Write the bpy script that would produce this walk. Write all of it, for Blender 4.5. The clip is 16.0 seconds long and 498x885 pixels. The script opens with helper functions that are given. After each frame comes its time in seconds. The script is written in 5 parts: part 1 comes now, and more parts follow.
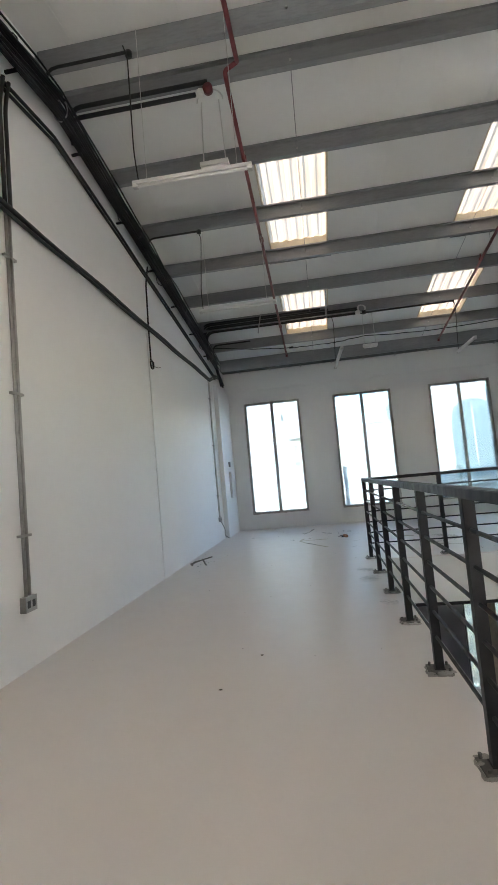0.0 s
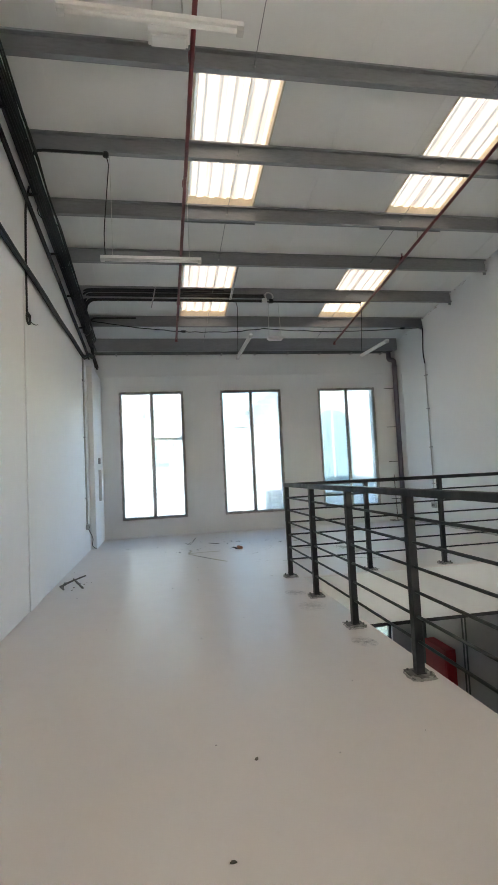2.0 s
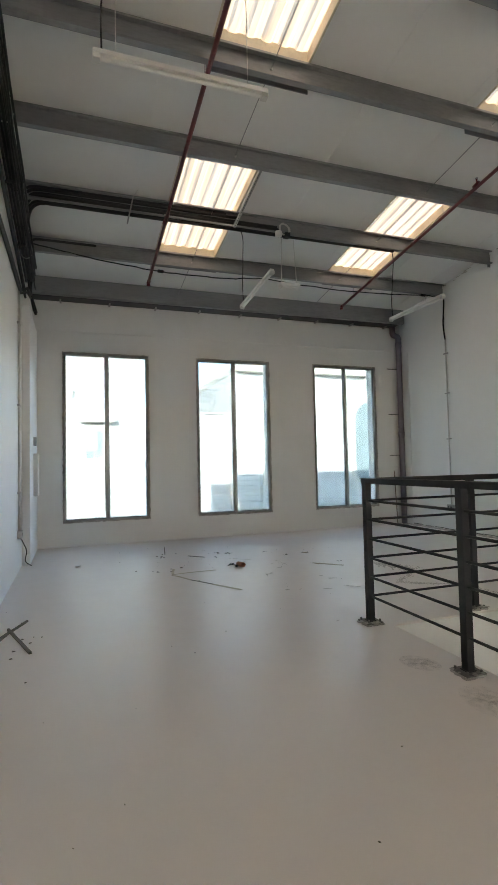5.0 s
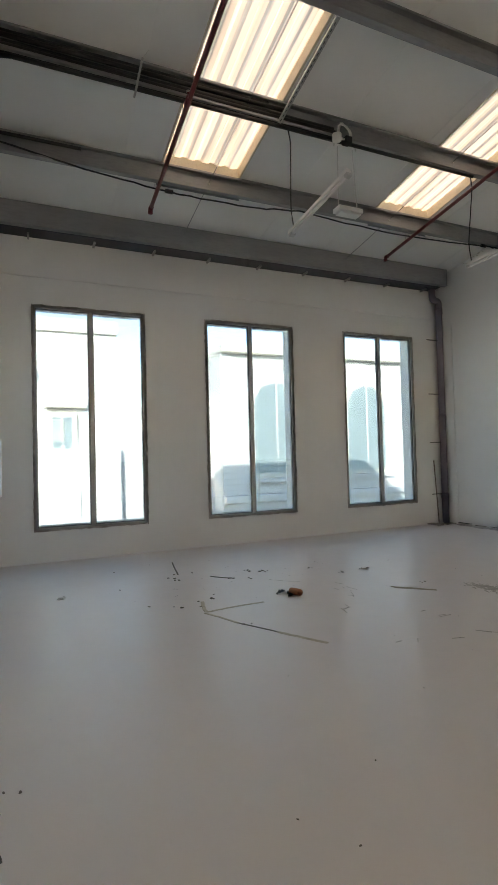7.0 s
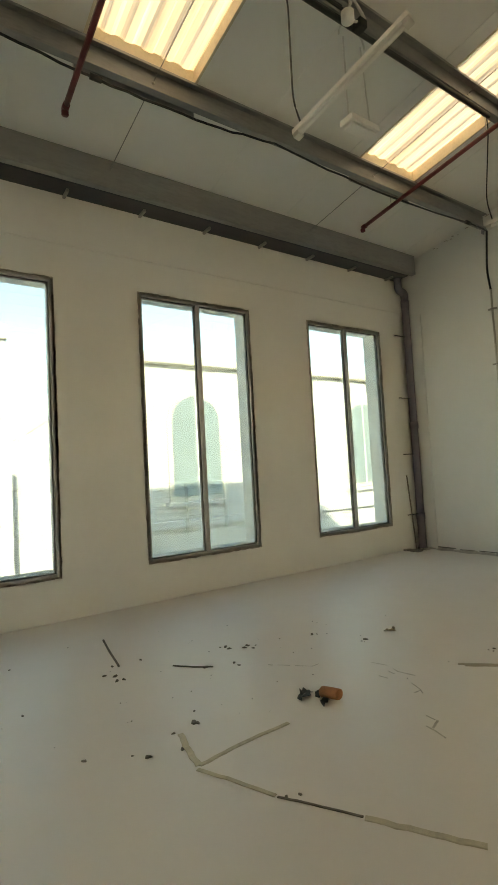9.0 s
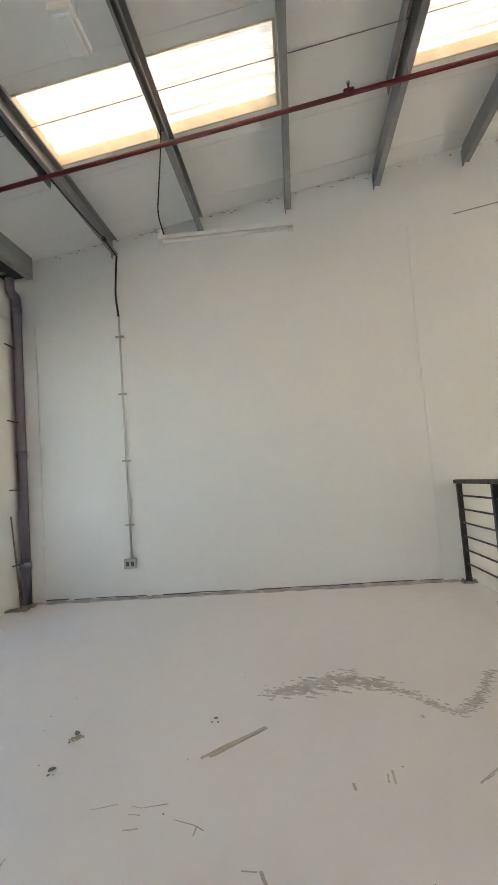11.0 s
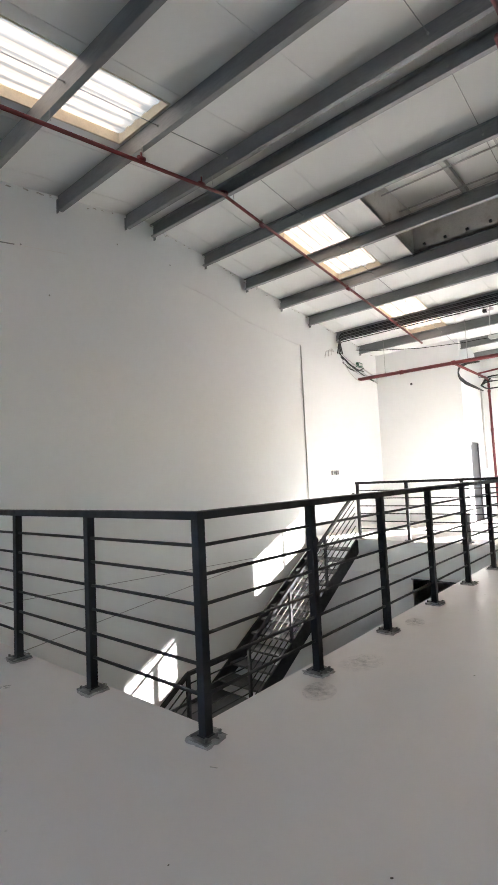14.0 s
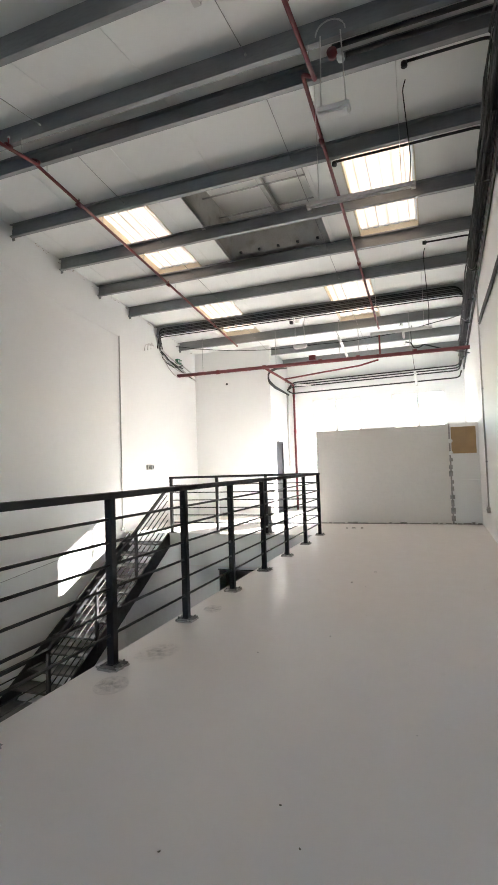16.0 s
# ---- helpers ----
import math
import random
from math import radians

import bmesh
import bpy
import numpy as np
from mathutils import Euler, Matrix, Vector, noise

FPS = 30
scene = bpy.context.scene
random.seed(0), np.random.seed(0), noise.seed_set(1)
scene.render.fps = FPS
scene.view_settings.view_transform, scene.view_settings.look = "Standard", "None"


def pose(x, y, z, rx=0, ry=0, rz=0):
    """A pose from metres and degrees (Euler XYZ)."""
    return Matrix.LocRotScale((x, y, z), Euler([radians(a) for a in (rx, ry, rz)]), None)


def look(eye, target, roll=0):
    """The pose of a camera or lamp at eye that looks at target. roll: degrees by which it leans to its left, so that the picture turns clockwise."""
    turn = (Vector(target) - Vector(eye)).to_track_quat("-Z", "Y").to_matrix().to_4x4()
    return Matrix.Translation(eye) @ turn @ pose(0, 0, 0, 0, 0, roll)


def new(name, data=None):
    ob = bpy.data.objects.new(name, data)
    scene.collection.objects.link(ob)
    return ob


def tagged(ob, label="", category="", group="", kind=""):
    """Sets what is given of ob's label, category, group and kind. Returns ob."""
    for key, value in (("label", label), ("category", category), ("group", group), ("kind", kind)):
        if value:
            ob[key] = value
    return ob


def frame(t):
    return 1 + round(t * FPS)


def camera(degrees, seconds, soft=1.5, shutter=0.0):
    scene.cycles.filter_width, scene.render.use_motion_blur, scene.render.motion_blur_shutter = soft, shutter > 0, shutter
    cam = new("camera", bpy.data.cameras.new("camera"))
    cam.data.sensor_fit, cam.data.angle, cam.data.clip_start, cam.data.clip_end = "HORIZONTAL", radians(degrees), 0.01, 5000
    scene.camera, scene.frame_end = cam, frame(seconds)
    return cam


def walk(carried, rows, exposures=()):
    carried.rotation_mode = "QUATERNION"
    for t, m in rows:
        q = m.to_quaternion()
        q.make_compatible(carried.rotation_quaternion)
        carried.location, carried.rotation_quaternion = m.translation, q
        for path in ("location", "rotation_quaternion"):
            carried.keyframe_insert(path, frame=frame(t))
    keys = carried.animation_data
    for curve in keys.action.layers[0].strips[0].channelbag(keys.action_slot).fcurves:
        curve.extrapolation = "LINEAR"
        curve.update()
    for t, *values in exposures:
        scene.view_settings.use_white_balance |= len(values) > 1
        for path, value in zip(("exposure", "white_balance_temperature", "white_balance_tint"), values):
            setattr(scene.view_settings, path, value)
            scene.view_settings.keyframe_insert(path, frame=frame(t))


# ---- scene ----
# camera and walk
cam = camera(52.9, 16.0, soft=1.15)
PATH = [
    (0, (0.104, -0.412, 1.203), (-0.168, 1.563, 1.355), -5.1),
    (0.5, (-0.15, -0.148, 1.211), (-0.097, 1.847, 1.347), -3.5),
    (1, (-0.362, 0.204, 1.235), (-0.231, 2.196, 1.368), -3.1),
    (1.5, (-0.595, 0.496, 1.242), (-0.365, 2.478, 1.372), -2.7),
    (2, (-0.778, 0.878, 1.238), (-0.431, 2.844, 1.361), -2.8),
    (2.5, (-0.953, 1.274, 1.22), (-0.614, 3.241, 1.345), -2.6),
    (3, (-1.08, 1.646, 1.261), (-0.686, 3.603, 1.382), -1.5),
    (3.5, (-1.201, 2.134, 1.232), (-0.71, 4.069, 1.359), -2.1),
    (4, (-1.322, 2.504, 1.227), (-0.79, 4.428, 1.356), -2.0),
    (6.3, (-1.555, 4.681, 1.207), (-0.761, 6.516, 1.246), -1.0),
    (6.5, (-1.584, 4.884, 1.215), (-0.791, 6.72, 1.257), -1.1),
    (7, (-1.618, 5.299, 1.209), (-0.826, 7.135, 1.262), -1.5),
    (7.5, (-1.61, 5.737, 1.207), (-0.819, 7.573, 1.273), -1.6),
    (8, (-1.596, 6.139, 1.216), (-0.742, 7.946, 1.287), -1.9),
    (8.2, (-1.562, 6.341, 1.208), (-0.703, 8.145, 1.283), -2.4),
    (10.3, (-1.163, 8.067, 1.207), (0.661, 8.865, 1.387), -3.1),
    (10.5, (-1.139, 8.184, 1.229), (0.75, 8.818, 1.399), -3.0),
    (10.8, (-1.094, 8.359, 1.243), (0.864, 8.733, 1.403), -3.2),
    (11, (-1.02, 8.426, 1.217), (0.965, 8.609, 1.383), -4.3),
    (11.3, (-1.028, 8.485, 1.246), (0.96, 8.35, 1.413), -4.6),
    (11.5, (-1.031, 8.521, 1.238), (0.928, 8.153, 1.406), -3.6),
    (12, (-1.053, 8.566, 1.259), (0.819, 7.877, 1.41), -2.6),
    (12.5, (-1.061, 8.541, 1.242), (0.682, 7.572, 1.4), -2.2),
    (13, (-1.095, 8.509, 1.252), (0.512, 7.329, 1.407), -2.2),
    (13.5, (-1.131, 8.464, 1.247), (0.331, 7.109, 1.403), -2.3),
    (14, (-1.18, 8.44, 1.245), (0.117, 6.925, 1.393), -2.7),
    (14.5, (-1.193, 8.424, 1.238), (-0.042, 6.793, 1.363), -2.5),
    (15, (-1.216, 8.423, 1.235), (-0.194, 6.708, 1.35), -2.2),
    (15.5, (-1.26, 8.417, 1.233), (-0.402, 6.614, 1.337), -2.0),
    (16, (-1.299, 8.41, 1.23), (-0.604, 6.537, 1.33), -1.9),
]
EXPOSURES = [(0.0, 5.04, 6750, 12), (0.7, 5.33, 6850, 12), (1.5, 5.33, 6950, 12), (3.0, 5.01, 6950, 12), (4.0, 5.01, 7150, 12), (6.5, 4.97, 7950, 15), (7.4, 4.77, 7750, 14), (8.2, 4.78, 10000, 9), (10.3, 5.6, 13200, 2), (10.6, 5.75, 13700, 2), (11.0, 5.82, 7830, 14), (12.0, 5.61, 7030, 14), (13.0, 5.41, 6930, 13), (14.2, 5.08, 6600, 14), (14.5, 4.98, 8150, 8), (15.0, 4.98, 8350, 7), (15.6, 4.98, 11700, 5), (16.0, 5.01, 6700, 13)]
walk(cam, [(t, look(eye, target, roll)) for t, eye, target, roll in PATH], EXPOSURES)

# daylight: low sun from the south-west, open sky
SUN_WAY = Vector((0.565, 1.0, -0.45)).normalized()
world = bpy.data.worlds.new("sky")
scene.world = world
world.use_nodes = True
wn = world.node_tree
sky = wn.nodes.new("ShaderNodeTexSky")
sky.sky_type = "NISHITA"
sky.sun_disc = False
sky.sun_elevation = math.asin(-SUN_WAY.z)
sky.sun_rotation = math.atan2(-SUN_WAY.x, -SUN_WAY.y)
sky.dust_density = 0.2
wn.links.new(sky.outputs[0], wn.nodes["Background"].inputs[0])
wn.nodes["Background"].inputs[1].default_value = 0.15
sun_data = bpy.data.lights.new("sun", "SUN")
sun_data.energy, sun_data.angle, sun_data.color = 2.8, radians(0.6), (1.0, 0.985, 0.955)
sun = new("sun", sun_data)
sun.matrix_basis = look((0, 0, 30), Vector((0, 0, 30)) + SUN_WAY)

# ---------------------------------------------------------------- materials
def material(name, colour, rough=0.6, metal=0.0, var=0.06, scale=2.0, bump=0.0, bump_scale=60.0,
             stain=None, stain_amount=0.0, stain_scale=1.2, rough_var=0.0, stretch=(1, 1, 1), per_object=0.0, rough_scale=2.3):
    """A principled surface with grain at two scales, an optional stain colour, gloss variation and fine relief."""
    m = bpy.data.materials.new(name)
    m.use_nodes = True
    n, l = m.node_tree.nodes, m.node_tree.links
    p = n["Principled BSDF"]
    p.inputs["Metallic"].default_value = metal
    p.inputs["Roughness"].default_value = rough
    tc = n.new("ShaderNodeTexCoord")
    mp = n.new("ShaderNodeMapping")
    mp.inputs["Scale"].default_value = stretch
    l.new(tc.outputs["Object"], mp.inputs[0])

    def noise_node(sc, detail):
        t = n.new("ShaderNodeTexNoise")
        t.inputs["Scale"].default_value, t.inputs["Detail"].default_value = sc, detail
        l.new(mp.outputs[0], t.inputs["Vector"])
        return t

    def mix(a, b, fac):
        x = n.new("ShaderNodeMix")
        x.data_type = "RGBA"
        for sock, v in ((x.inputs[6], a), (x.inputs[7], b), (x.inputs[0], fac)):
            if hasattr(v, "links"):
                l.new(v, sock)
            else:
                sock.default_value = (*v, 1) if isinstance(v, tuple) else v
        return x.outputs[2]

    def ramp(src, lo, hi, top=1.0):
        r = n.new("ShaderNodeMapRange")
        r.inputs[1].default_value, r.inputs[2].default_value, r.inputs[4].default_value = lo, hi, top
        l.new(src, r.inputs[0])
        return r.outputs[0]

    big, fine = noise_node(scale, 4), noise_node(scale * 14, 6)
    c = mix(tuple(max(0, q * (1 - var)) for q in colour), tuple(min(1, q * (1 + var)) for q in colour), ramp(big.outputs[0], 0.3, 0.7))
    c = mix(c, tuple(q * (1 - 2 * var) for q in colour), ramp(fine.outputs[0], 0.45, 0.8, 0.6))
    if stain:
        s1 = noise_node(stain_scale, 8)
        c = mix(c, stain, ramp(s1.outputs[0], 0.52, 0.75, stain_amount))
    if per_object:
        oi = n.new("ShaderNodeObjectInfo")
        c = mix(c, tuple(q * (1 - per_object) for q in colour), oi.outputs["Random"])
    l.new(c, p.inputs["Base Color"])
    if rough_var:
        rv = n.new("ShaderNodeMapRange")
        rv.inputs[1].default_value, rv.inputs[2].default_value = 0.3, 0.7
        rv.inputs[3].default_value, rv.inputs[4].default_value = max(0.03, rough - rough_var), min(1, rough + rough_var)
        l.new(noise_node(scale * rough_scale, 7).outputs[0], rv.inputs[0])
        l.new(rv.outputs[0], p.inputs["Roughness"])
    if bump:
        b = n.new("ShaderNodeBump")
        b.inputs["Strength"].default_value, b.inputs["Distance"].default_value = bump, 0.01
        l.new(noise_node(bump_scale, 5).outputs[0], b.inputs["Height"])
        l.new(b.outputs[0], p.inputs["Normal"])
    return m


def glass_material(name, tint=(0.97, 0.97, 0.97), dust=0.0):
    m = bpy.data.materials.new(name)
    m.use_nodes = True
    n, l = m.node_tree.nodes, m.node_tree.links
    n.remove(n["Principled BSDF"])
    tr, gl, lw, pw, sc, mx = (n.new("ShaderNode" + k) for k in ("BsdfTransparent", "BsdfGlossy", "LayerWeight", "Math", "Math", "MixShader"))
    tr.inputs[0].default_value = (*tint, 1)
    gl.inputs["Roughness"].default_value = 0.02
    lw.inputs[0].default_value = 0.5
    pw.operation, sc.operation = "POWER", "MULTIPLY_ADD"
    pw.inputs[1].default_value = 5.0
    sc.inputs[1].default_value, sc.inputs[2].default_value = 0.9, 0.04
    l.new(lw.outputs["Facing"], pw.inputs[0])
    l.new(pw.outputs[0], sc.inputs[0])
    l.new(sc.outputs[0], mx.inputs[0])
    l.new(tr.outputs[0], mx.inputs[1])
    l.new(gl.outputs[0], mx.inputs[2])
    out = mx.outputs[0]
    if dust:
        # dry dust film that scatters the daylight, thicker in soft patches
        tl, md, nz, mr = (n.new("ShaderNode" + k) for k in ("BsdfTranslucent", "MixShader", "TexNoise", "MapRange"))
        tl.inputs[0].default_value = (0.84, 0.84, 0.83, 1)
        nz.inputs["Scale"].default_value, nz.inputs["Detail"].default_value = 1.1, 4
        mr.inputs[1].default_value, mr.inputs[2].default_value = 0.35, 0.68
        mr.inputs[3].default_value, mr.inputs[4].default_value = dust * 0.5, dust * 1.6
        l.new(nz.outputs[0], mr.inputs[0])
        l.new(mr.outputs[0], md.inputs[0])
        l.new(out, md.inputs[1])
        l.new(tl.outputs[0], md.inputs[2])
        out = md.outputs[0]
    l.new(out, n["Material Output"].inputs[0])
    return m


def fibreglass_material(name):
    """Translucent corrugated roof light: warm white, with faint streaks along its length."""
    m = bpy.data.materials.new(name)
    m.use_nodes = True
    n, l = m.node_tree.nodes, m.node_tree.links
    n.remove(n["Principled BSDF"])
    tl, df, mx = (n.new("ShaderNode" + k) for k in ("BsdfTranslucent", "BsdfDiffuse", "MixShader"))
    tc, mp, nz, cr = (n.new("ShaderNode" + k) for k in ("TexCoord", "Mapping", "TexNoise", "ValToRGB"))
    mp.inputs["Scale"].default_value = (14, 0.9, 1)
    nz.inputs["Scale"].default_value, nz.inputs["Detail"].default_value = 1.0, 4
    cr.color_ramp.elements[0].position, cr.color_ramp.elements[0].color = 0.35, (0.100, 0.069, 0.045, 1)
    cr.color_ramp.elements[1].position, cr.color_ramp.elements[1].color = 0.62, (0.132, 0.095, 0.065, 1)
    mx.inputs[0].default_value = 0.2
    l.new(tc.outputs["Object"], mp.inputs[0])
    l.new(mp.outputs[0], nz.inputs["Vector"])
    l.new(nz.outputs[0], cr.inputs[0])
    l.new(cr.outputs[0], tl.inputs[0])
    df.inputs[0].default_value = (0.85, 0.8, 0.68, 1)
    l.new(tl.outputs[0], mx.inputs[1])
    l.new(df.outputs[0], mx.inputs[2])
    l.new(mx.outputs[0], n["Material Output"].inputs[0])
    return m


M_WALL = material("wall_paint", (0.83, 0.84, 0.83), 0.7, var=0.012, scale=0.7, bump=0.08, bump_scale=35, stain=(0.76, 0.76, 0.745), stain_amount=0.22, stain_scale=0.9)
M_FLOOR = material("floor_coating", (0.80, 0.765, 0.735), 0.38, var=0.012, scale=0.5, bump=0.22, bump_scale=5, rough_var=0.08, rough_scale=10)
M_FLOOR.node_tree.nodes["Principled BSDF"].inputs["Specular IOR Level"].default_value = 0.36
M_PANEL = material("roof_panel_white", (0.79, 0.80, 0.785), 0.5, var=0.012, scale=0.8, bump=0.02, bump_scale=20)
M_STEEL = material("grey_purlin_steel", (0.27, 0.28, 0.285), 0.45, metal=0.2, var=0.14, scale=1.6, bump=0.05, bump_scale=120, stain=(0.22, 0.22, 0.22), stain_amount=0.5, stain_scale=2.5, stretch=(0.5, 2, 2), rough_var=0.1)
M_BLACK = material("black_paint", (0.018, 0.018, 0.021), 0.48, var=0.25, scale=6, bump=0.05, bump_scale=90, stain=(0.10, 0.10, 0.10), stain_amount=0.25, stain_scale=7, rough_var=0.12)
M_BLACK.node_tree.nodes["Principled BSDF"].inputs["Specular IOR Level"].default_value = 0.28
M_TREAD = material("dark_tread_plate", (0.06, 0.058, 0.056), 0.5, metal=0.3, var=0.2, scale=8, bump=0.3, bump_scale=70)
M_CONDUIT = material("black_conduit", (0.012, 0.012, 0.013), 0.58, var=0.3, scale=5, bump=0.03)
M_GALV = material("galvanised_conduit", (0.42, 0.42, 0.41), 0.4, metal=0.7, var=0.15, scale=9, rough_var=0.1)
M_GREYTUBE = material("grey_conduit", (0.60, 0.59, 0.57), 0.5, metal=0.2, var=0.1, scale=6)
M_RED = material("red_pipe_paint", (0.16, 0.017, 0.022), 0.4, var=0.2, scale=5, bump=0.03, rough_var=0.1)
M_WHITEPL = material("white_plastic", (0.78, 0.78, 0.76), 0.4, var=0.03, scale=6)
M_WIRE = material("white_wire", (0.62, 0.62, 0.60), 0.5, var=0.05, scale=8)
M_ALU = material("aluminium_frame", (0.42, 0.425, 0.43), 0.4, metal=0.3, var=0.08, scale=4, rough_var=0.08)
M_RAWJOINT = material("raw_mortar", (0.50, 0.475, 0.45), 0.9, var=0.35, scale=9, bump=0.5, bump_scale=60)
M_CONCRETE = material("raw_concrete", (0.36, 0.35, 0.33), 0.85, var=0.18, scale=4, bump=0.3, bump_scale=50)
M_GLASS = glass_material("window_glass")
M_TINTED = glass_material("blue_tinted_glass", (0.255, 0.288, 0.302))
M_SOUTHGLASS = glass_material("pale_tinted_glass", (0.44, 0.45, 0.455))
M_GREENGLASS = glass_material("dusty_green_glass", (0.40, 0.42, 0.38))
M_FIBRE = fibreglass_material("fibreglass_sheet")
M_CURB = material("skylight_curb", (0.66, 0.60, 0.47), 0.6, var=0.1, scale=3, stain=(0.42, 0.36, 0.26), stain_amount=0.4, stain_scale=4)
M_UPVC = material("violet_grey_pvc", (0.19, 0.17, 0.21), 0.4, var=0.08, scale=4, stain=(0.25, 0.24, 0.25), stain_amount=0.25, stain_scale=6)
M_BOARD = material("gypsum_board", (0.80, 0.785, 0.75), 0.8, var=0.03, scale=1.2, bump=0.05, bump_scale=40, stain=(0.74, 0.72, 0.68), stain_amount=0.3, stain_scale=1.0)
M_KRAFT = material("brown_board", (0.42, 0.29, 0.16), 0.85, var=0.1, scale=5)
M_FILLER = material("joint_filler", (0.36, 0.35, 0.34), 0.9, var=0.25, scale=12, bump=0.2)
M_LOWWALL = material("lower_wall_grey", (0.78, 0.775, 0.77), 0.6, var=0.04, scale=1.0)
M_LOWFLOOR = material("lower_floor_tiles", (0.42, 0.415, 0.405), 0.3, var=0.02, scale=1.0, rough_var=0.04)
M_DARK = material("dark_door", (0.05, 0.05, 0.055), 0.5, var=0.15, scale=3)
M_REDBOX = material("hose_cabinet_red", (0.26, 0.010, 0.015), 0.65, var=0.08, scale=3)
M_FACADE = material("pale_render", (0.62, 0.61, 0.59), 0.85, var=0.03, scale=0.4, bump=0.1, bump_scale=12, stain=(0.56, 0.545, 0.52), stain_amount=0.3, stain_scale=0.4)
M_TRIM = material("cream_stone", (0.68, 0.63, 0.55), 0.8, var=0.05, scale=1)
# Facade panes lightened with the bluish sky they would reflect.
M_FACEGLASS = material("tinted_glass_with_sky", (0.25, 0.31, 0.32), 0.5, var=0.02, scale=0.15)
# Ground colour kept pale to bounce sunlight up through the windows.
M_BOUNCEGROUND = material("pale_bounce_ground", (0.40, 0.375, 0.335), 0.9, var=0.2, scale=0.8, bump=0.2)
M_PLATE = material("dusty_plate", (0.13, 0.125, 0.12), 0.7, var=0.2, scale=12, stain=(0.42, 0.40, 0.37), stain_amount=0.8, stain_scale=14)
M_DUSTY = material("dusty_debris", (0.24, 0.22, 0.19), 0.9, var=0.4, scale=20, per_object=0.4)
M_BRICK = material("orange_clay", (0.42, 0.19, 0.10), 0.85, var=0.2, scale=10, bump=0.3)
M_GRIT = material("scraped_screed", (0.54, 0.515, 0.47), 0.9, var=0.25, scale=12, bump=0.5, bump_scale=80)
def spill_material(name, colour, reach):
    """A dried film, broken up by noise and thinning out towards its rim."""
    m = bpy.data.materials.new(name)
    m.use_nodes = True
    n, l = m.node_tree.nodes, m.node_tree.links
    p = n["Principled BSDF"]
    p.inputs["Base Color"].default_value = (*colour, 1)
    p.inputs["Roughness"].default_value = 0.75
    tc, mp, gr, nz, mr, mu = (n.new("ShaderNode" + k) for k in ("TexCoord", "Mapping", "TexGradient", "TexNoise", "MapRange", "Math"))
    mp.inputs["Scale"].default_value = (1 / reach, 0.75 / reach, 1 / reach)
    gr.gradient_type = "SPHERICAL"
    nz.inputs["Scale"].default_value, nz.inputs["Detail"].default_value = 22.0, 5
    mr.inputs[1].default_value, mr.inputs[2].default_value = 0.34, 1.05
    mu.operation = "MULTIPLY"
    l.new(tc.outputs["Object"], mp.inputs[0])
    l.new(mp.outputs[0], gr.inputs[0])
    l.new(tc.outputs["Object"], nz.inputs["Vector"])
    l.new(nz.outputs[0], mr.inputs[0])
    l.new(gr.outputs["Fac"], mu.inputs[0])
    l.new(mr.outputs[0], mu.inputs[1])
    l.new(mu.outputs[0], p.inputs["Alpha"])
    return m


M_SPILL = spill_material("dried_spill", (0.46, 0.37, 0.28), 0.15)
M_GROUT = material("grey_grout", (0.40, 0.385, 0.36), 0.95, var=0.25, scale=14, bump=0.6, bump_scale=110)
M_BOLT = material("dull_bolt", (0.16, 0.155, 0.15), 0.55, metal=0.5, var=0.3, scale=30)
M_STRIP = material("beige_strip", (0.58, 0.53, 0.42), 0.8, var=0.12, scale=14, stain=(0.34, 0.31, 0.26), stain_amount=0.7, stain_scale=18)
M_HATCH = material("hatch_panel", (0.60, 0.585, 0.555), 0.6, var=0.1, scale=3, stain=(0.30, 0.25, 0.19), stain_amount=0.5, stain_scale=5)
M_LOWGREY = material("dark_violet_grey_sheet", (0.36, 0.34, 0.365), 0.6, var=0.04, scale=1.0)
M_SIGN = material("green_sign_plastic", (0.02, 0.16, 0.08), 0.4, var=0.05, scale=6)
M_CARD = material("scrap_card", (0.47, 0.42, 0.34), 0.9, var=0.15, scale=9)

# ---------------------------------------------------------------- mesh helpers
def mesh_of(name, bm, mat, smooth=False):
    me = bpy.data.meshes.new(name)
    bm.normal_update()
    bm.to_mesh(me)
    bm.free()
    for q in (mat if isinstance(mat, (list, tuple)) else [mat]):
        me.materials.append(q)
    if smooth:
        me.shade_smooth()
    return me


def thing(name, bm, mat, label="", category="", group="", kind="", at=None, smooth=False):
    ob = new(name, mesh_of(name, bm, mat, smooth))
    if at is not None:
        ob.matrix_basis = at
    return tagged(ob, label, category, group, kind)


def base(name, label, category, group="", at=None):
    ob = new(name)
    ob.empty_display_size = 0.1
    if at is not None:
        ob.matrix_basis = at
    return tagged(ob, label, category, group)


def part(name, bm, mat, parent, label="", at=None, smooth=False, kind=""):
    ob = new(name, mesh_of(name, bm, mat, smooth))
    ob.parent = parent
    if at is not None:
        ob.matrix_basis = at
    return tagged(ob, label, kind=kind)


def box(x0, x1, y0, y1, z0, z1, bm=None, bevel=0.0):
    bm = bm or bmesh.new()
    vs = [bm.verts.new((x, y, z)) for z in (z0, z1) for x, y in ((x0, y0), (x1, y0), (x1, y1), (x0, y1))]
    faces = [bm.faces.new([vs[i] for i in f]) for f in ((3, 2, 1, 0), (4, 5, 6, 7), (0, 1, 5, 4), (1, 2, 6, 5), (2, 3, 7, 6), (3, 0, 4, 7))]
    if bevel:
        edges = list({e for f in faces for e in f.edges})
        bmesh.ops.bevel(bm, geom=edges, offset=bevel, segments=2, affect="EDGES", profile=0.7)
    return bm


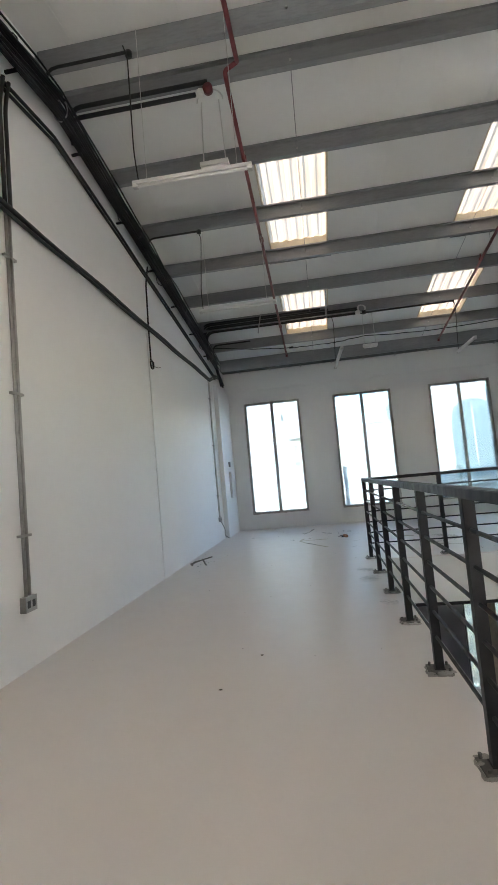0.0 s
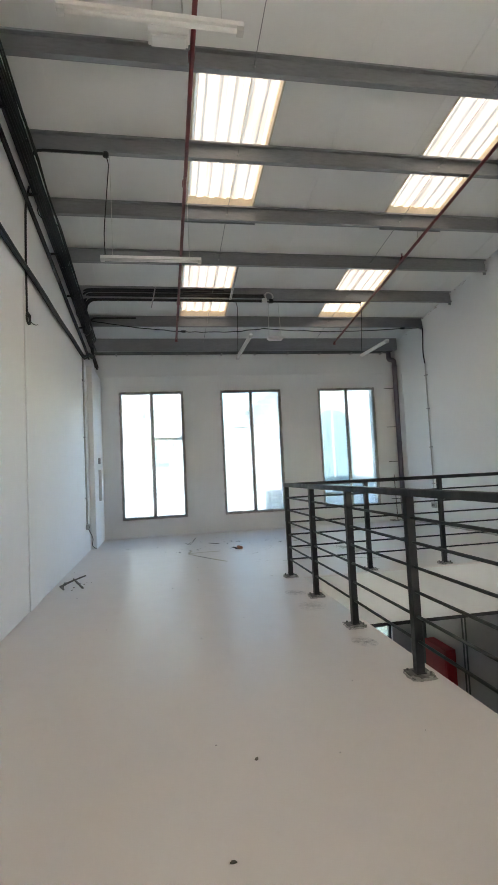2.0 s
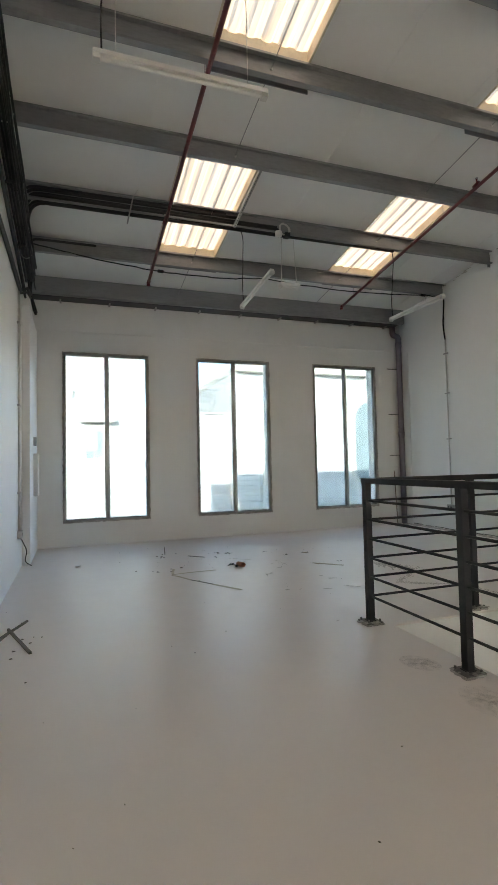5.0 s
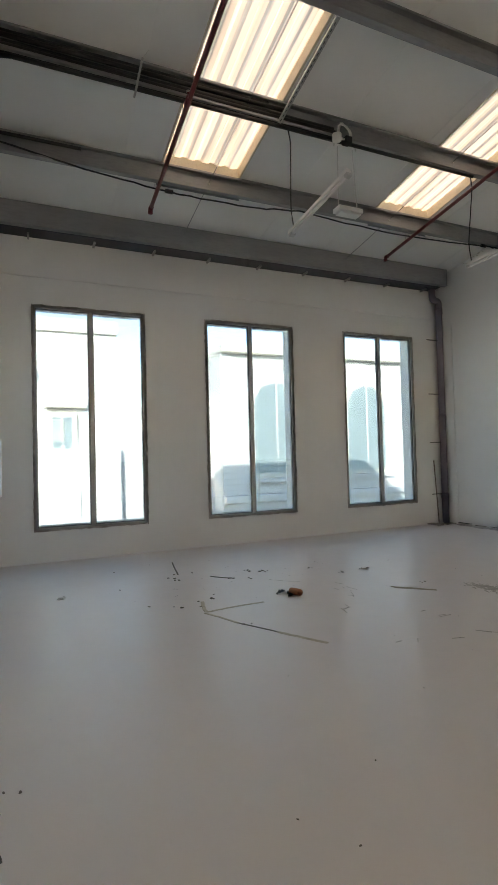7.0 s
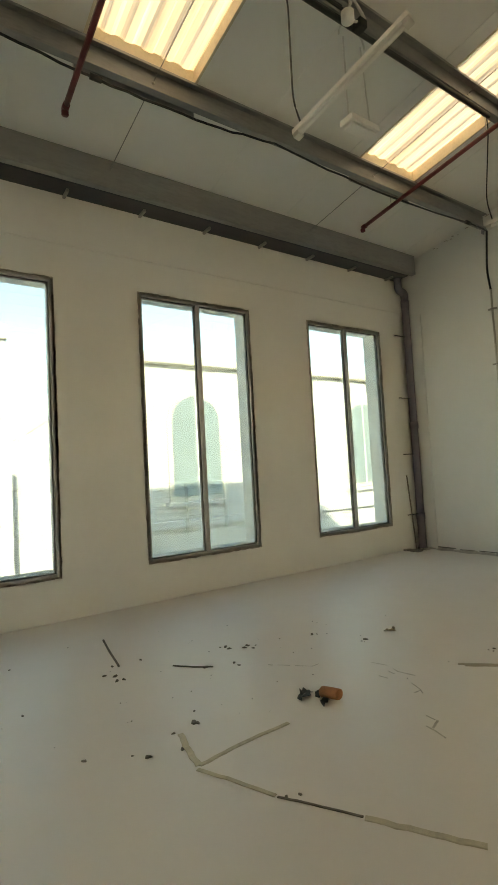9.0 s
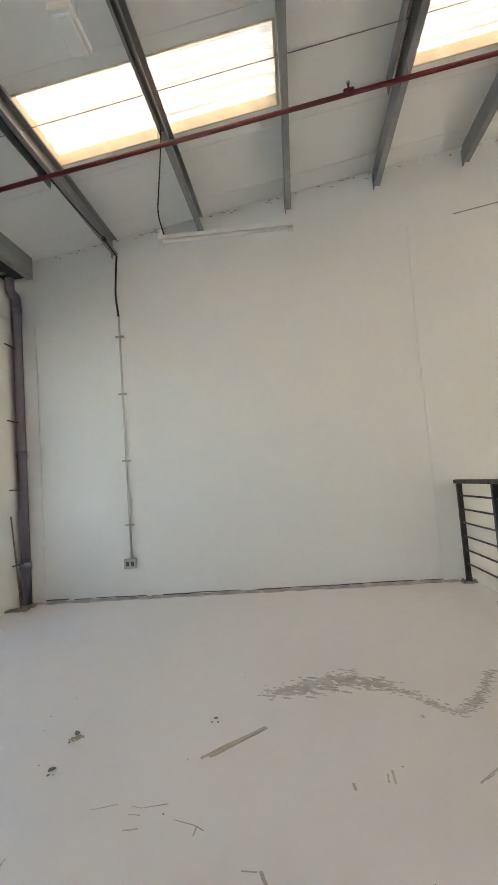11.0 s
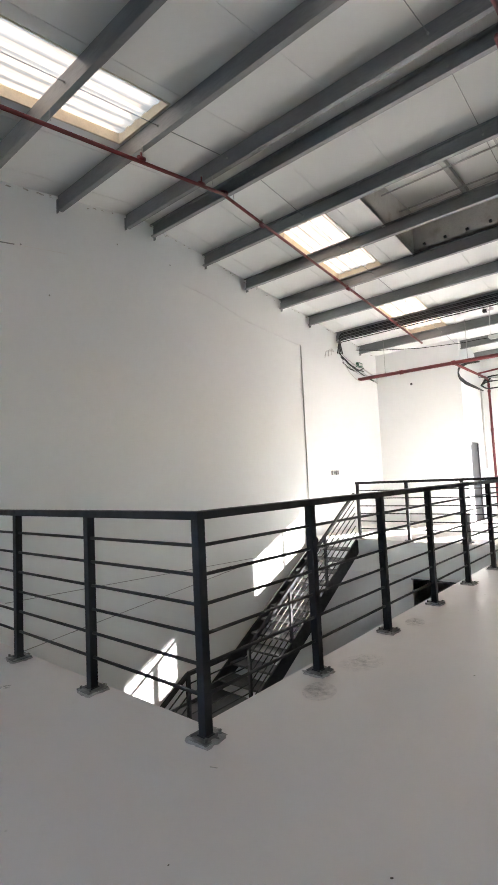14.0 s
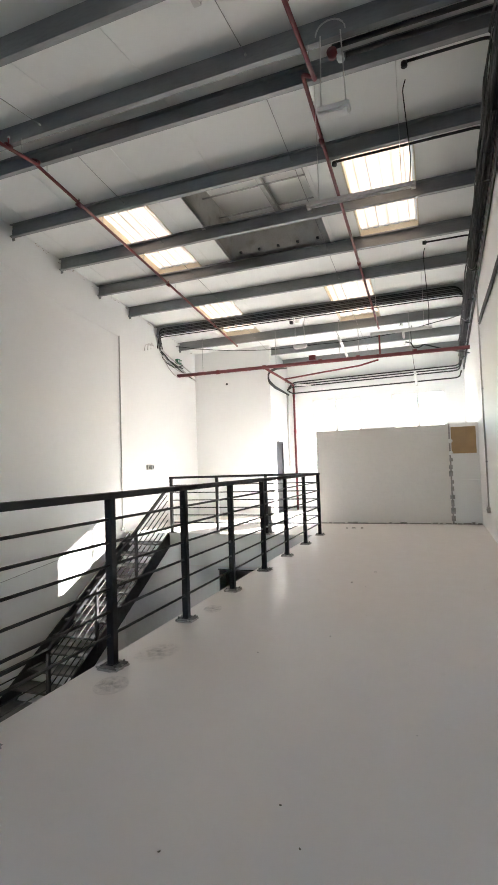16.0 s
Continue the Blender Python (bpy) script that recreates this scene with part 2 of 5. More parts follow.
def sweep(points, profile, bm=None, up=(0, 0, 1), close=True):
    """A profile (list of 2D points) carried along a line of points, mitred at the bends."""
    bm = bm or bmesh.new()
    pts = [Vector(p) for p in points]
    rings = []
    for i, p in enumerate(pts):
        a = (pts[i] - pts[i - 1]).normalized() if i else None
        b = (pts[i + 1] - pts[i]).normalized() if i < len(pts) - 1 else None
        d = (a + b).normalized() if a and b and (a + b).length > 1e-6 else (a or b)
        ref = Vector(up) if abs(d.dot(Vector(up))) < 0.95 else Vector((1, 0, 0))
        side = d.cross(ref).normalized()
        top = side.cross(d).normalized()
        k = 1.0
        if a and b:
            k = 1 / max(0.5, math.sqrt(max(0.05, (1 + a.dot(b)) / 2)))
        rings.append([bm.verts.new(p + side * u * k + top * v) for u, v in profile])
    m = len(profile)
    for r0, r1 in zip(rings, rings[1:]):
        for j in range(m):
            bm.faces.new((r0[j], r0[(j + 1) % m], r1[(j + 1) % m], r1[j]))
    if close:
        bm.faces.new(list(reversed(rings[0])))
        bm.faces.new(rings[-1])
    return bm


def circle(r, n=8):
    return [(r * math.cos(2 * math.pi * k / n), r * math.sin(2 * math.pi * k / n)) for k in range(n)]


def tube(points, r, n=8, bm=None):
    return sweep(points, circle(r, n), bm)


def bend(points, r=0.08, steps=4):
    """Rounds the corners of a line of points."""
    pts = [Vector(p) for p in points]
    out = [pts[0]]
    for a, b, c in zip(pts, pts[1:], pts[2:]):
        k = min(r, (a - b).length * 0.45, (c - b).length * 0.45)
        p, q = b + (a - b).normalized() * k, b + (c - b).normalized() * k
        for s in range(steps + 1):
            u = s / steps
            out.append(p * (1 - u) ** 2 + b * 2 * u * (1 - u) + q * u * u)
    return out + [pts[-1]]


def sagging(a, b, drop, n=14, seed=0):
    """A slack line between two points."""
    a, b = Vector(a), Vector(b)
    rnd = random.Random(seed)
    w = [rnd.uniform(-0.008, 0.008) for _ in range(n + 1)]
    return [a.lerp(b, k / n) + Vector((w[k], 0, -drop * 4 * (k / n) * (1 - k / n) + w[n - k] * (0 < k < n))) for k in range(n + 1)]


def sheet(us, vs, solid, low, high):
    """A slab over the grid us x vs with holes where solid(u, v) is false; low and high map (u, v) to its two faces."""
    bm = bmesh.new()
    cache = {}

    def vert(i, j, f):
        if (i, j, f) not in cache:
            cache[i, j, f] = bm.verts.new((high if f else low)(us[i], vs[j]))
        return cache[i, j, f]
    nu, nv = len(us) - 1, len(vs) - 1
    full = {(i, j): solid((us[i] + us[i + 1]) / 2, (vs[j] + vs[j + 1]) / 2) for i in range(nu) for j in range(nv)}
    for (i, j), ok in full.items():
        if not ok:
            continue
        bm.faces.new([vert(*q) for q in ((i, j, 1), (i + 1, j, 1), (i + 1, j + 1, 1), (i, j + 1, 1))])
        bm.faces.new([vert(*q) for q in ((i, j + 1, 0), (i + 1, j + 1, 0), (i + 1, j, 0), (i, j, 0))])
        for (di, dj), (p, q) in {(-1, 0): ((i, j + 1), (i, j)), (1, 0): ((i + 1, j), (i + 1, j + 1)), (0, -1): ((i, j), (i + 1, j)), (0, 1): ((i + 1, j + 1), (i, j + 1))}.items():
            if not full.get((i + di, j + dj), False):
                bm.faces.new((vert(*p, 0), vert(*q, 0), vert(*q, 1), vert(*p, 1)))
    return bm


def in_any(holes, u, v):
    return any(a < u < b and c < v < d for a, b, c, d in holes)


def grid_lines(lo, hi, values):
    return sorted({lo, hi, *[v for v in values if lo < v < hi]})

# ---------------------------------------------------------------- plan
W, E, N, S = -2.09, 4.735, 11.768, -5.5          # inner faces of the four walls
LOW = -3.9                                      # lower floor
VX, VY0, VY1 = 0.80, -0.34, 6.60                # void: from VX to the east wall, between VY0 and VY1
SLAB = 0.62
RIDGE, RZ, SLOPE_N, SLOPE_S, TILT = 3.79, 5.08, 0.144, 0.120, 0.0


def zbot(y, x=1.3):
    """Underside of the purlins; the roof rises a little towards the east."""
    return RZ - (SLOPE_N if y > RIDGE else SLOPE_S) * abs(y - RIDGE) + TILT * (x - 1.3)


DEPTH = 0.2


def zroof(y, x=1.3):
    return zbot(y, x) + DEPTH


PURLINS = [4.11, 5.18, 6.23, 7.26, 8.31, 9.37, 10.45, 3.59, 2.49, 1.41, 0.35, -0.68, -1.82, -2.92, -4.01, -5.05]
WIN_X = [(-1.612, -0.27), (0.561, 1.907), (2.803, 4.147)]
WIN_Z = (0.378, 3.083)
SKYLIGHTS = [(-0.34, 0.56, 5.20, 7.24), (2.42, 3.30, 5.20, 7.24), (-0.34, 0.56, 8.32, 10.43), (2.42, 3.30, 8.32, 10.43),
             (-1.24, -0.34, 0.36, 2.45), (2.46, 3.36, 0.36, 2.45), (-0.32, 0.58, -2.90, -0.74), (2.50, 3.40, -2.90, -0.74)]
HATCH = (0.13, 1.90, 0.36, 2.45)

# ---------------------------------------------------------------- structure
T = 0.3
PARAPET = 5.35


def wall_y(name, y0, y1, holes, label, mat=M_WALL, x0=W - T, x1=E + T, z0=LOW, z1=PARAPET):
    us = grid_lines(x0, x1, [q for h in holes for q in h[:2]])
    vs = grid_lines(z0, z1, [q for h in holes for q in h[2:]])
    bm = sheet(us, vs, lambda u, v: not in_any(holes, u, v), lambda u, v: (u, y1, v), lambda u, v: (u, y0, v))
    bmesh.ops.recalc_face_normals(bm, faces=bm.faces)
    return thing(name, bm, mat, label, "wall", kind="structure")


def wall_x(name, x0, x1, y0, y1, z0, z1, label, holes=(), mat=M_WALL):
    us = grid_lines(y0, y1, [q for h in holes for q in h[:2]])
    vs = grid_lines(z0, z1, [q for h in holes for q in h[2:]])
    bm = sheet(us, vs, lambda u, v: not in_any(holes, u, v), lambda u, v: (x0, u, v), lambda u, v: (x1, u, v))
    bmesh.ops.recalc_face_normals(bm, faces=bm.faces)
    return thing(name, bm, mat, label, "wall", kind="structure")


SHOP = (2.98, 4.22, LOW + 0.02, -1.2)
n_holes = [(a, b, *WIN_Z) for a, b in WIN_X]
wall_y("wall_north", N, N + T, n_holes + [SHOP], "white painted north wall with three tall windows")
s_holes = [(a, b, *WIN_Z) for a, b in WIN_X[:2]]
wall_y("wall_south", S - T, S, s_holes, "white painted south wall with two tall windows")
wall_x("wall_west", W - T, W, S, N, LOW, PARAPET, "long white painted west wall with plaster marks")
wall_x("wall_east", E, E + T, S, N, LOW, PARAPET, "long white painted east wall beside the stairwell")

# shallow pilasters and the lintel band that show as steps in the plaster
def relief(name, x0, x1, y0, y1, z0, z1, label):
    return thing(name, box(x0, x1, y0, y1, z0, z1, bevel=0.006), M_WALL, label, "trim", kind="structure")


relief("trim", E - 0.016, E - 0.001, 6.42, 6.945, -SLAB, 4.06, "shallow plastered pilaster on the white east wall")
relief("trim", E - 0.015, E - 0.001, 11.48, N - 0.002, 0.0, 3.35, "shallow plastered pilaster in the corner of the east wall")
relief("trim", W + 0.001, W + 0.10, 10.42, N - 0.002, 0.0, 3.38, "shallow plastered pilaster in the corner of the west wall")
relief("trim", W + 0.001, W + 0.013, 6.12, 6.50, 0.0, 3.36, "shallow plastered pilaster halfway along the west wall")
relief("trim", W + 0.05, E - 0.05, N - 0.012, N - 0.001, 3.42, 3.86, "faint plaster band above the three windows")

# mezzanine floor round the void
us = grid_lines(W, E, [VX])
vs = grid_lines(S, N, [VY0, VY1])
bm = sheet(us, vs, lambda u, v: not in_any([(VX, E + 1, VY0, VY1)], u, v), lambda u, v: (u, v, -SLAB), lambda u, v: (u, v, 0.0))
thing("floor", bm, M_FLOOR, "pale grey coated concrete mezzanine floor with scuffs", "floor", kind="structure")
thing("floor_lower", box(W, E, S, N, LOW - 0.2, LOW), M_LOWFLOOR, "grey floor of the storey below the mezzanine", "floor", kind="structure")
# white painted edges of the slab round the void
for a, b, c, d in ((VX + 0.013, E - 0.004, VY1 - 0.012, VY1 + 0.002), (VX - 0.002, VX + 0.012, VY0 + 0.013, VY1 - 0.013), (VX + 0.013, E - 0.004, VY0 - 0.002, VY0 + 0.012)):
    thing("trim", box(a, b, c, d, -SLAB + 0.013, -0.012, bevel=0.003), M_WALL, "white painted edge of the mezzanine slab", "trim", kind="structure")
# dark line under the slab edge
thing("trim", box(VX + 0.02, E - 0.002, VY1 - 0.012, VY1 - 0.001, -SLAB - 0.03, -SLAB + 0.012), M_BLACK, "dark edge strip under the white slab edge", "trim", kind="structure")
# rough mortar gap along the east wall
def ragged_strip(y0, y1, x0, w, seed):
    rnd = random.Random(seed)
    bm = bmesh.new()
    prev = None
    y = y0
    while y <= y1 + 1e-6:
        k = w * rnd.uniform(0.35, 1.0)
        row = [bm.verts.new(q) for q in ((x0, y, 0.03 * rnd.uniform(0.6, 1.3)), (x0 - k * 0.5, y, 0.012 * rnd.uniform(0.4, 1.4)), (x0 - k, y, 0.001))]
        if prev:
            for a in range(2):
                bm.faces.new((prev[a], prev[a + 1], row[a + 1], row[a]))
        prev = row
        y += 0.07
    return bm


thing("mortar_joint", ragged_strip(VY1, N - 0.01, E - 0.001, 0.085, 3), M_RAWJOINT, "broken grey mortar joint along the foot of the wall", "trim", kind="structure")
# dark open crack where the mortar has fallen away under the plaster
bm = bmesh.new()
rnd = random.Random(77)
y = VY1 + 0.3
while y < N - 0.3:
    run, z, h = rnd.uniform(0.08, 0.34), rnd.uniform(0.024, 0.034), rnd.uniform(0.005, 0.012)
    box(E - 0.012, E - 0.002, y, min(y + run, N - 0.1), z, z + h, bm)
    y += run + (0.0 if rnd.random() < 0.6 else rnd.uniform(0.05, 0.25))
thing("trim", bm, M_DARK, "dark open crack above the broken mortar joint", "crack", kind="structure")

# lower storey under the slabs
low_hole = (1.40, 2.635, LOW + 0.001, -0.675)
us = grid_lines(W, E, low_hole[:2])
vs = grid_lines(LOW, -SLAB, low_hole[2:])
bm = sheet(us, vs, lambda u, v: not in_any([low_hole], u, v), lambda u, v: (u, VY0 - 0.06, v), lambda u, v: (u, VY0 - 0.005, v))
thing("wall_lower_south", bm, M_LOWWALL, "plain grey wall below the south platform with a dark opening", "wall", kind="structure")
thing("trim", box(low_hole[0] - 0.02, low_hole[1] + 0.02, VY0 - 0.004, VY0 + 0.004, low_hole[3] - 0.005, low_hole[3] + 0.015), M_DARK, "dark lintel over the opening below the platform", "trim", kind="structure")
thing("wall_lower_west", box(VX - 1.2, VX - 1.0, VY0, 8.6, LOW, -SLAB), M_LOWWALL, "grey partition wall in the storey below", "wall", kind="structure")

# roof panels
holes = SKYLIGHTS + [HATCH]
us = grid_lines(W, E, [q for h in holes for q in h[:2]])
vs = grid_lines(S, N, [RIDGE] + [q for h in holes for q in h[2:]])
bm = sheet(us, vs, lambda u, v: not in_any(holes, u, v), lambda u, v: (u, v, zroof(v, u)), lambda u, v: (u, v, zroof(v, u) + 0.07))
# standing seams between the panels
for x in (-1.72, -0.72, 1.28, 2.28, 3.55, 4.4):
    for y0, y1 in ((S + 0.01, RIDGE - 0.02), (RIDGE + 0.02, N - 0.01)):
        spans, y = [], y0
        cuts = sorted((h[2], h[3]) for h in holes if h[0] - 0.02 < x < h[1] + 0.02)
        for c, d in cuts:
            if y0 < c < y1:
                spans.append((y, c - 0.02))
                y = d + 0.02
        spans.append((y, y1))
        for p, q in spans:
            if q > p:
                sweep([(x, p, zroof(p, x) - 0.002), (x, q, zroof(q, x) - 0.002)], [(-0.005, -0.003), (0.005, -0.003), (0.005, 0.003), (-0.005, 0.003)], bm)
thing("ceiling", bm, M_PANEL, "white insulated metal roof panels with fine seams", "ceiling", kind="structure")


def purlin(y, turn):
    """A steel channel across the hall, open to one side, with cleats at both ends."""
    d, f, t = DEPTH, 0.065 * turn, 0.006
    pr = [(0, 0), (f, 0), (f, -0.02), (f - t * turn, -0.02), (f - t * turn, -t), (t * turn, -t), (t * turn, -d + t), (f - t * turn, -d + t), (f - t * turn, -d + 0.02), (f, -d + 0.02), (f, -d), (0, -d)]
    bm = sweep([(W + 0.02, y, zroof(y, W) - 0.004), (E - 0.02, y, zroof(y, E) - 0.004)], [(-u, v) for u, v in pr])
    bmesh.ops.recalc_face_normals(bm, faces=bm.faces)
    ob = thing("roof_purlin", bm, M_STEEL, "grey galvanised steel roof purlin spanning wall to wall", "roof beam", "roof purlins")
    for x0, x1 in ((W + 0.001, W + 0.05), (E - 0.05, E - 0.001)):
        z = zroof(y, x0) - 0.004
        part("cleat", box(x0, x1, y - 0.012 * turn, y - 0.002 * turn, z - d - 0.035, z - 0.05) if turn > 0 else box(x0, x1, y + 0.002, y + 0.012, z - d - 0.035, z - 0.05), M_STEEL, ob)
    for x in (0.2, 2.66):
        z = zroof(y, x) - 0.004
        part("bolt", tube([(x, y - 0.02, z - 0.10), (x, y + 0.02, z - 0.10)], 0.012, 6), M_GALV, ob)
    return ob


for y in PURLINS:
    purlin(y, 1 if y < RIDGE else -1)
# eave beam and gutter box on the north wall
eave = thing("eave_beam", sweep([(W + 0.01, 11.44, zroof(11.44, W) - 0.01), (E - 0.1, 11.44, zroof(11.44, E) - 0.01)], [(0, 0), (-0.07, 0), (-0.07, -0.008), (-0.008, -0.008), (-0.008, -0.26), (-0.07, -0.26), (-0.07, -0.27), (0, -0.27)]), M_STEEL, "grey steel eave beam along the top of the wall", "roof beam")
part("gutter", box(W + 0.01, E - 0.16, 11.52, N - 0.004, 3.895, 3.935, bevel=0.008), M_DARK, eave, "dark box gutter against the wall")
for k in range(9):
    x = W + 0.45 + k * 0.75
    part("bracket", box(x - 0.012, x + 0.012, 11.62, N - 0.003, 3.868, 3.894), M_GALV, eave)

# thin sag rods through the purlins
for x in (0.2, 2.66):
    for y0, y1 in ((S + 0.1, RIDGE - 0.3), (RIDGE + 0.3, 11.5)):
        thing("sag_rod", tube([(x, y0, zroof(y0, x) - 0.1), (x, y1, zroof(y1, x) - 0.1)], 0.0042, 6), M_STEEL, "thin steel sag rod tying the roof purlins together", "rod", "sag rods")


def skylight(x0, x1, y0, y1):
    """A corrugated translucent sheet on a curb over an opening in the roof."""
    ob = base("skylight", "translucent corrugated fibreglass skylight glowing warm in the roof", "skylight", "roof skylights")
    h, k = 0.085, 0.02
    rim = 0.045
    for name, (a, b), (c, d) in (("curb", (x0, x0 + k), (y0, y1)), ("curb", (x1 - k, x1), (y0, y1)), ("curb", (x0 + k, x1 - k), (y0, y0 + k)), ("curb", (x0 + k, x1 - k), (y1 - k, y1))):
        bm = bmesh.new()
        lo = [bm.verts.new((x, y, zroof(y, x) - 0.004)) for x, y in ((a, c), (b, c), (b, d), (a, d))]
        hi = [bm.verts.new((x, y, zroof(y, x) + h + rim)) for x, y in ((a, c), (b, c), (b, d), (a, d))]
        bm.faces.new(lo[::-1])
        bm.faces.new(hi)
        for i in range(4):
            bm.faces.new((lo[i], lo[(i + 1) % 4], hi[(i + 1) % 4], hi[i]))
        part(name, bm, M_CURB, ob)
    bm = bmesh.new()
    n = 48
    rows = []
    for y in (y0 + k, y1 - k):
        rows.append([])
        for i in range(n + 1):
            u = i / n
            x = x0 + k + u * (x1 - x0 - 2 * k)
            ph = (u * 5.5) % 1
            bump_h = 0.016 * max(0.0, min(1.0, (0.28 - abs(ph - 0.5)) / 0.1))
            rows[-1].append(bm.verts.new((x, y, zroof(y, x) + h + 0.01 + bump_h)))
    for i in range(n):
        bm.faces.new((rows[0][i], rows[0][i + 1], rows[1][i + 1], rows[1][i]))
    if y0 > RIDGE:
        y = y1 + 0.10
        z = zroof(y, x0)
        part("end_flashing", box(x0 - 0.03, x1 + 0.03, y - 0.004, y + 0.004, z - 0.17, z - 0.004), M_STEEL, ob, "dark steel flashing at the end of the roof light")
    part("corrugated_sheet", bm, M_FIBRE, ob, "warm translucent corrugated sheet")
    return ob


for q in SKYLIGHTS:
    skylight(*q)


def roof_hatch(x0, x1, y0, y1):
    ob = base("roof_ventilator", "open roof ventilator with grey metal panels and a white rim", "ventilator")
    h = 0.5
    zt = zroof(y1) + h
    k = 0.02
    for a, b, c, d in ((x0 - k, x0, y0 - k, y1 + k), (x1, x1 + k, y0 - k, y1 + k), (x0, x1, y0 - k, y0), (x0, x1, y1, y1 + k)):
        bm = bmesh.new()
        lo = [bm.verts.new((x, y, zroof(y, x))) for x, y in ((a, c), (b, c), (b, d), (a, d))]
        hi = [bm.verts.new((x, y, zt)) for x, y in ((a, c), (b, c), (b, d), (a, d))]
        bm.faces.new(lo[::-1])
        bm.faces.new(hi)
        for i in range(4):
            bm.faces.new((lo[i], lo[(i + 1) % 4], hi[(i + 1) % 4], hi[i]))
        part("side_panel", bm, M_HATCH, ob)
    part("cap", box(x0 - 0.04, x1 + 0.04, y0 - 0.04, y1 + 0.04, zt + 0.001, zt + 0.03), M_PANEL, ob, "dull white cap of the ventilator")
    for x in (x0 + (x1 - x0) * 0.47, x0 + 0.12):
        part("rib", box(x, x + 0.07, y0 + 0.002, y1 - 0.002, zt - 0.09, zt - 0.003), M_GALV, ob)
    for y in (y0 + 0.5, y0 + 1.15, y0 + 1.75):
        part("cross_bar", tube([(x0 + 0.002, y, zt - 0.2), (x1 - 0.002, y, zt - 0.2)], 0.012, 6), M_GALV, ob)
    for x in (x0, x1):
        s = -1 if x == x0 else 1
        part("rim", sweep([(x + s * 0.03, y0, zroof(y0, x) - 0.012), (x + s * 0.03, y1, zroof(y1, x) - 0.012)], [(-0.03, -0.006), (0.03, -0.006), (0.03, 0.008), (-0.03, 0.008)]), M_WHITEPL, ob, "white rim strip")
    for k in range(5):
        y = y0 + 0.04
        part("clip", box(x0 + 0.2 + k * 0.34, x0 + 0.24 + k * 0.34, y0 + 0.002, y0 + 0.05, zroof(y0) + 0.1, zroof(y0) + 0.13), M_DARK, ob)
    return ob


roof_hatch(*HATCH)

# ---------------------------------------------------------------- windows
def window(name, x0, x1, z0, z1, y, out, label, glass=M_GLASS, open_joint=True, metal=M_ALU, rubber=M_DARK):
    """A two-light aluminium window flush with the wall at y; out is the way outdoors."""
    ob = tagged(new(name), label, "window", kind="structure")
    j = 0.011
    if open_joint:
        rnd = random.Random(int(x0 * 100))
        for a, b, c, d in ((x0 - j, x0 + 0.012, z0 - j, z1 + j), (x1 - 0.012, x1 + j, z0 - j, z1 + j), (x0 + 0.012, x1 - 0.012, z1 - 0.012, z1 + j), (x0 + 0.012, x1 - 0.012, z0 - j, z0 + 0.012)):
            # ragged strip of exposed mortar round the frame
            bm = bmesh.new()
            tall = (d - c) > (b - a)
            n = int(max(d - c, b - a) / 0.05)
            rows = []
            for i in range(n + 1):
                u = i / n
                e0, e1 = rnd.uniform(-0.005, 0.007), rnd.uniform(-0.005, 0.007)
                if tall:
                    rows.append([bm.verts.new((a + e0, y - out * 0.004, c + u * (d - c))), bm.verts.new((b - e1, y - out * 0.004, c + u * (d - c)))])
                else:
                    rows.append([bm.verts.new((a + u * (b - a), y - out * 0.004, c + e0)), bm.verts.new((a + u * (b - a), y - out * 0.004, d - e1))])
            for p, q in zip(rows, rows[1:]):
                bm.faces.new((p[0], p[1], q[1], q[0]))
            bmesh.ops.solidify(bm, geom=bm.faces[:], thickness=0.003)
            part("mortar_edge", bm, M_RAWJOINT, ob, "exposed mortar round the frame")
    f, d0, d1 = 0.032, y + out * 0.004, y + out * 0.075
    xm = (x0 + x1) / 2
    lo, hi = min(d0, d1), max(d0, d1)
    for a, b, c, d in ((x0 + 0.004, x0 + f, z0 + 0.004, z1 - 0.004), (x1 - f, x1 - 0.004, z0 + 0.004, z1 - 0.004), (x0 + f, x1 - f, z1 - f, z1 - 0.004), (x0 + f, x1 - f, z0 + 0.004, z0 + f), (xm - 0.024, xm + 0.024, z0 + f, z1 - f)):
        part("window_frame", box(a, b, lo, hi, c, d, bevel=0.005), metal, ob)
    for a, b in ((x0 + f, xm - 0.024), (xm + 0.024, x1 - f)):
        for p, q, r, s in ((a, a + 0.012, z0 + f, z1 - f), (b - 0.012, b, z0 + f, z1 - f), (a + 0.012, b - 0.012, z0 + f, z0 + f + 0.012), (a + 0.012, b - 0.012, z1 - f - 0.012, z1 - f)):
            part("gasket", box(p, q, lo + 0.02, hi - 0.02, r, s), rubber, ob)
        g = y + out * 0.045
        g = part("pane", box(a + 0.01, b - 0.01, g - 0.003, g + 0.003, z0 + f + 0.01, z1 - f - 0.01), glass, ob, "clear glass pane")
        g.visible_shadow = False
    part("window_sill", box(x0 + 0.004, x1 - 0.004, min(y + out * 0.08, y + out * 0.34), max(y + out * 0.08, y + out * 0.34), z0 + 0.002, z0 + 0.03), M_TRIM, ob)
    return ob


for k, (a, b) in enumerate(WIN_X):
    window("window_%d" % (k + 1), a, b, *WIN_Z, N, 1, "tall two-pane aluminium window with a rough mortar edge", glass=M_TINTED)
# South frames and gaskets coloured white for the glare that washes over them.
for k, (a, b) in enumerate(WIN_X[:2]):
    window("window_%d" % (k + 4), a, b, *WIN_Z, S, -1, "tall two-pane white window above the plasterboard partition", glass=M_SOUTHGLASS, open_joint=False, metal=M_WHITEPL, rubber=M_WHITEPL)

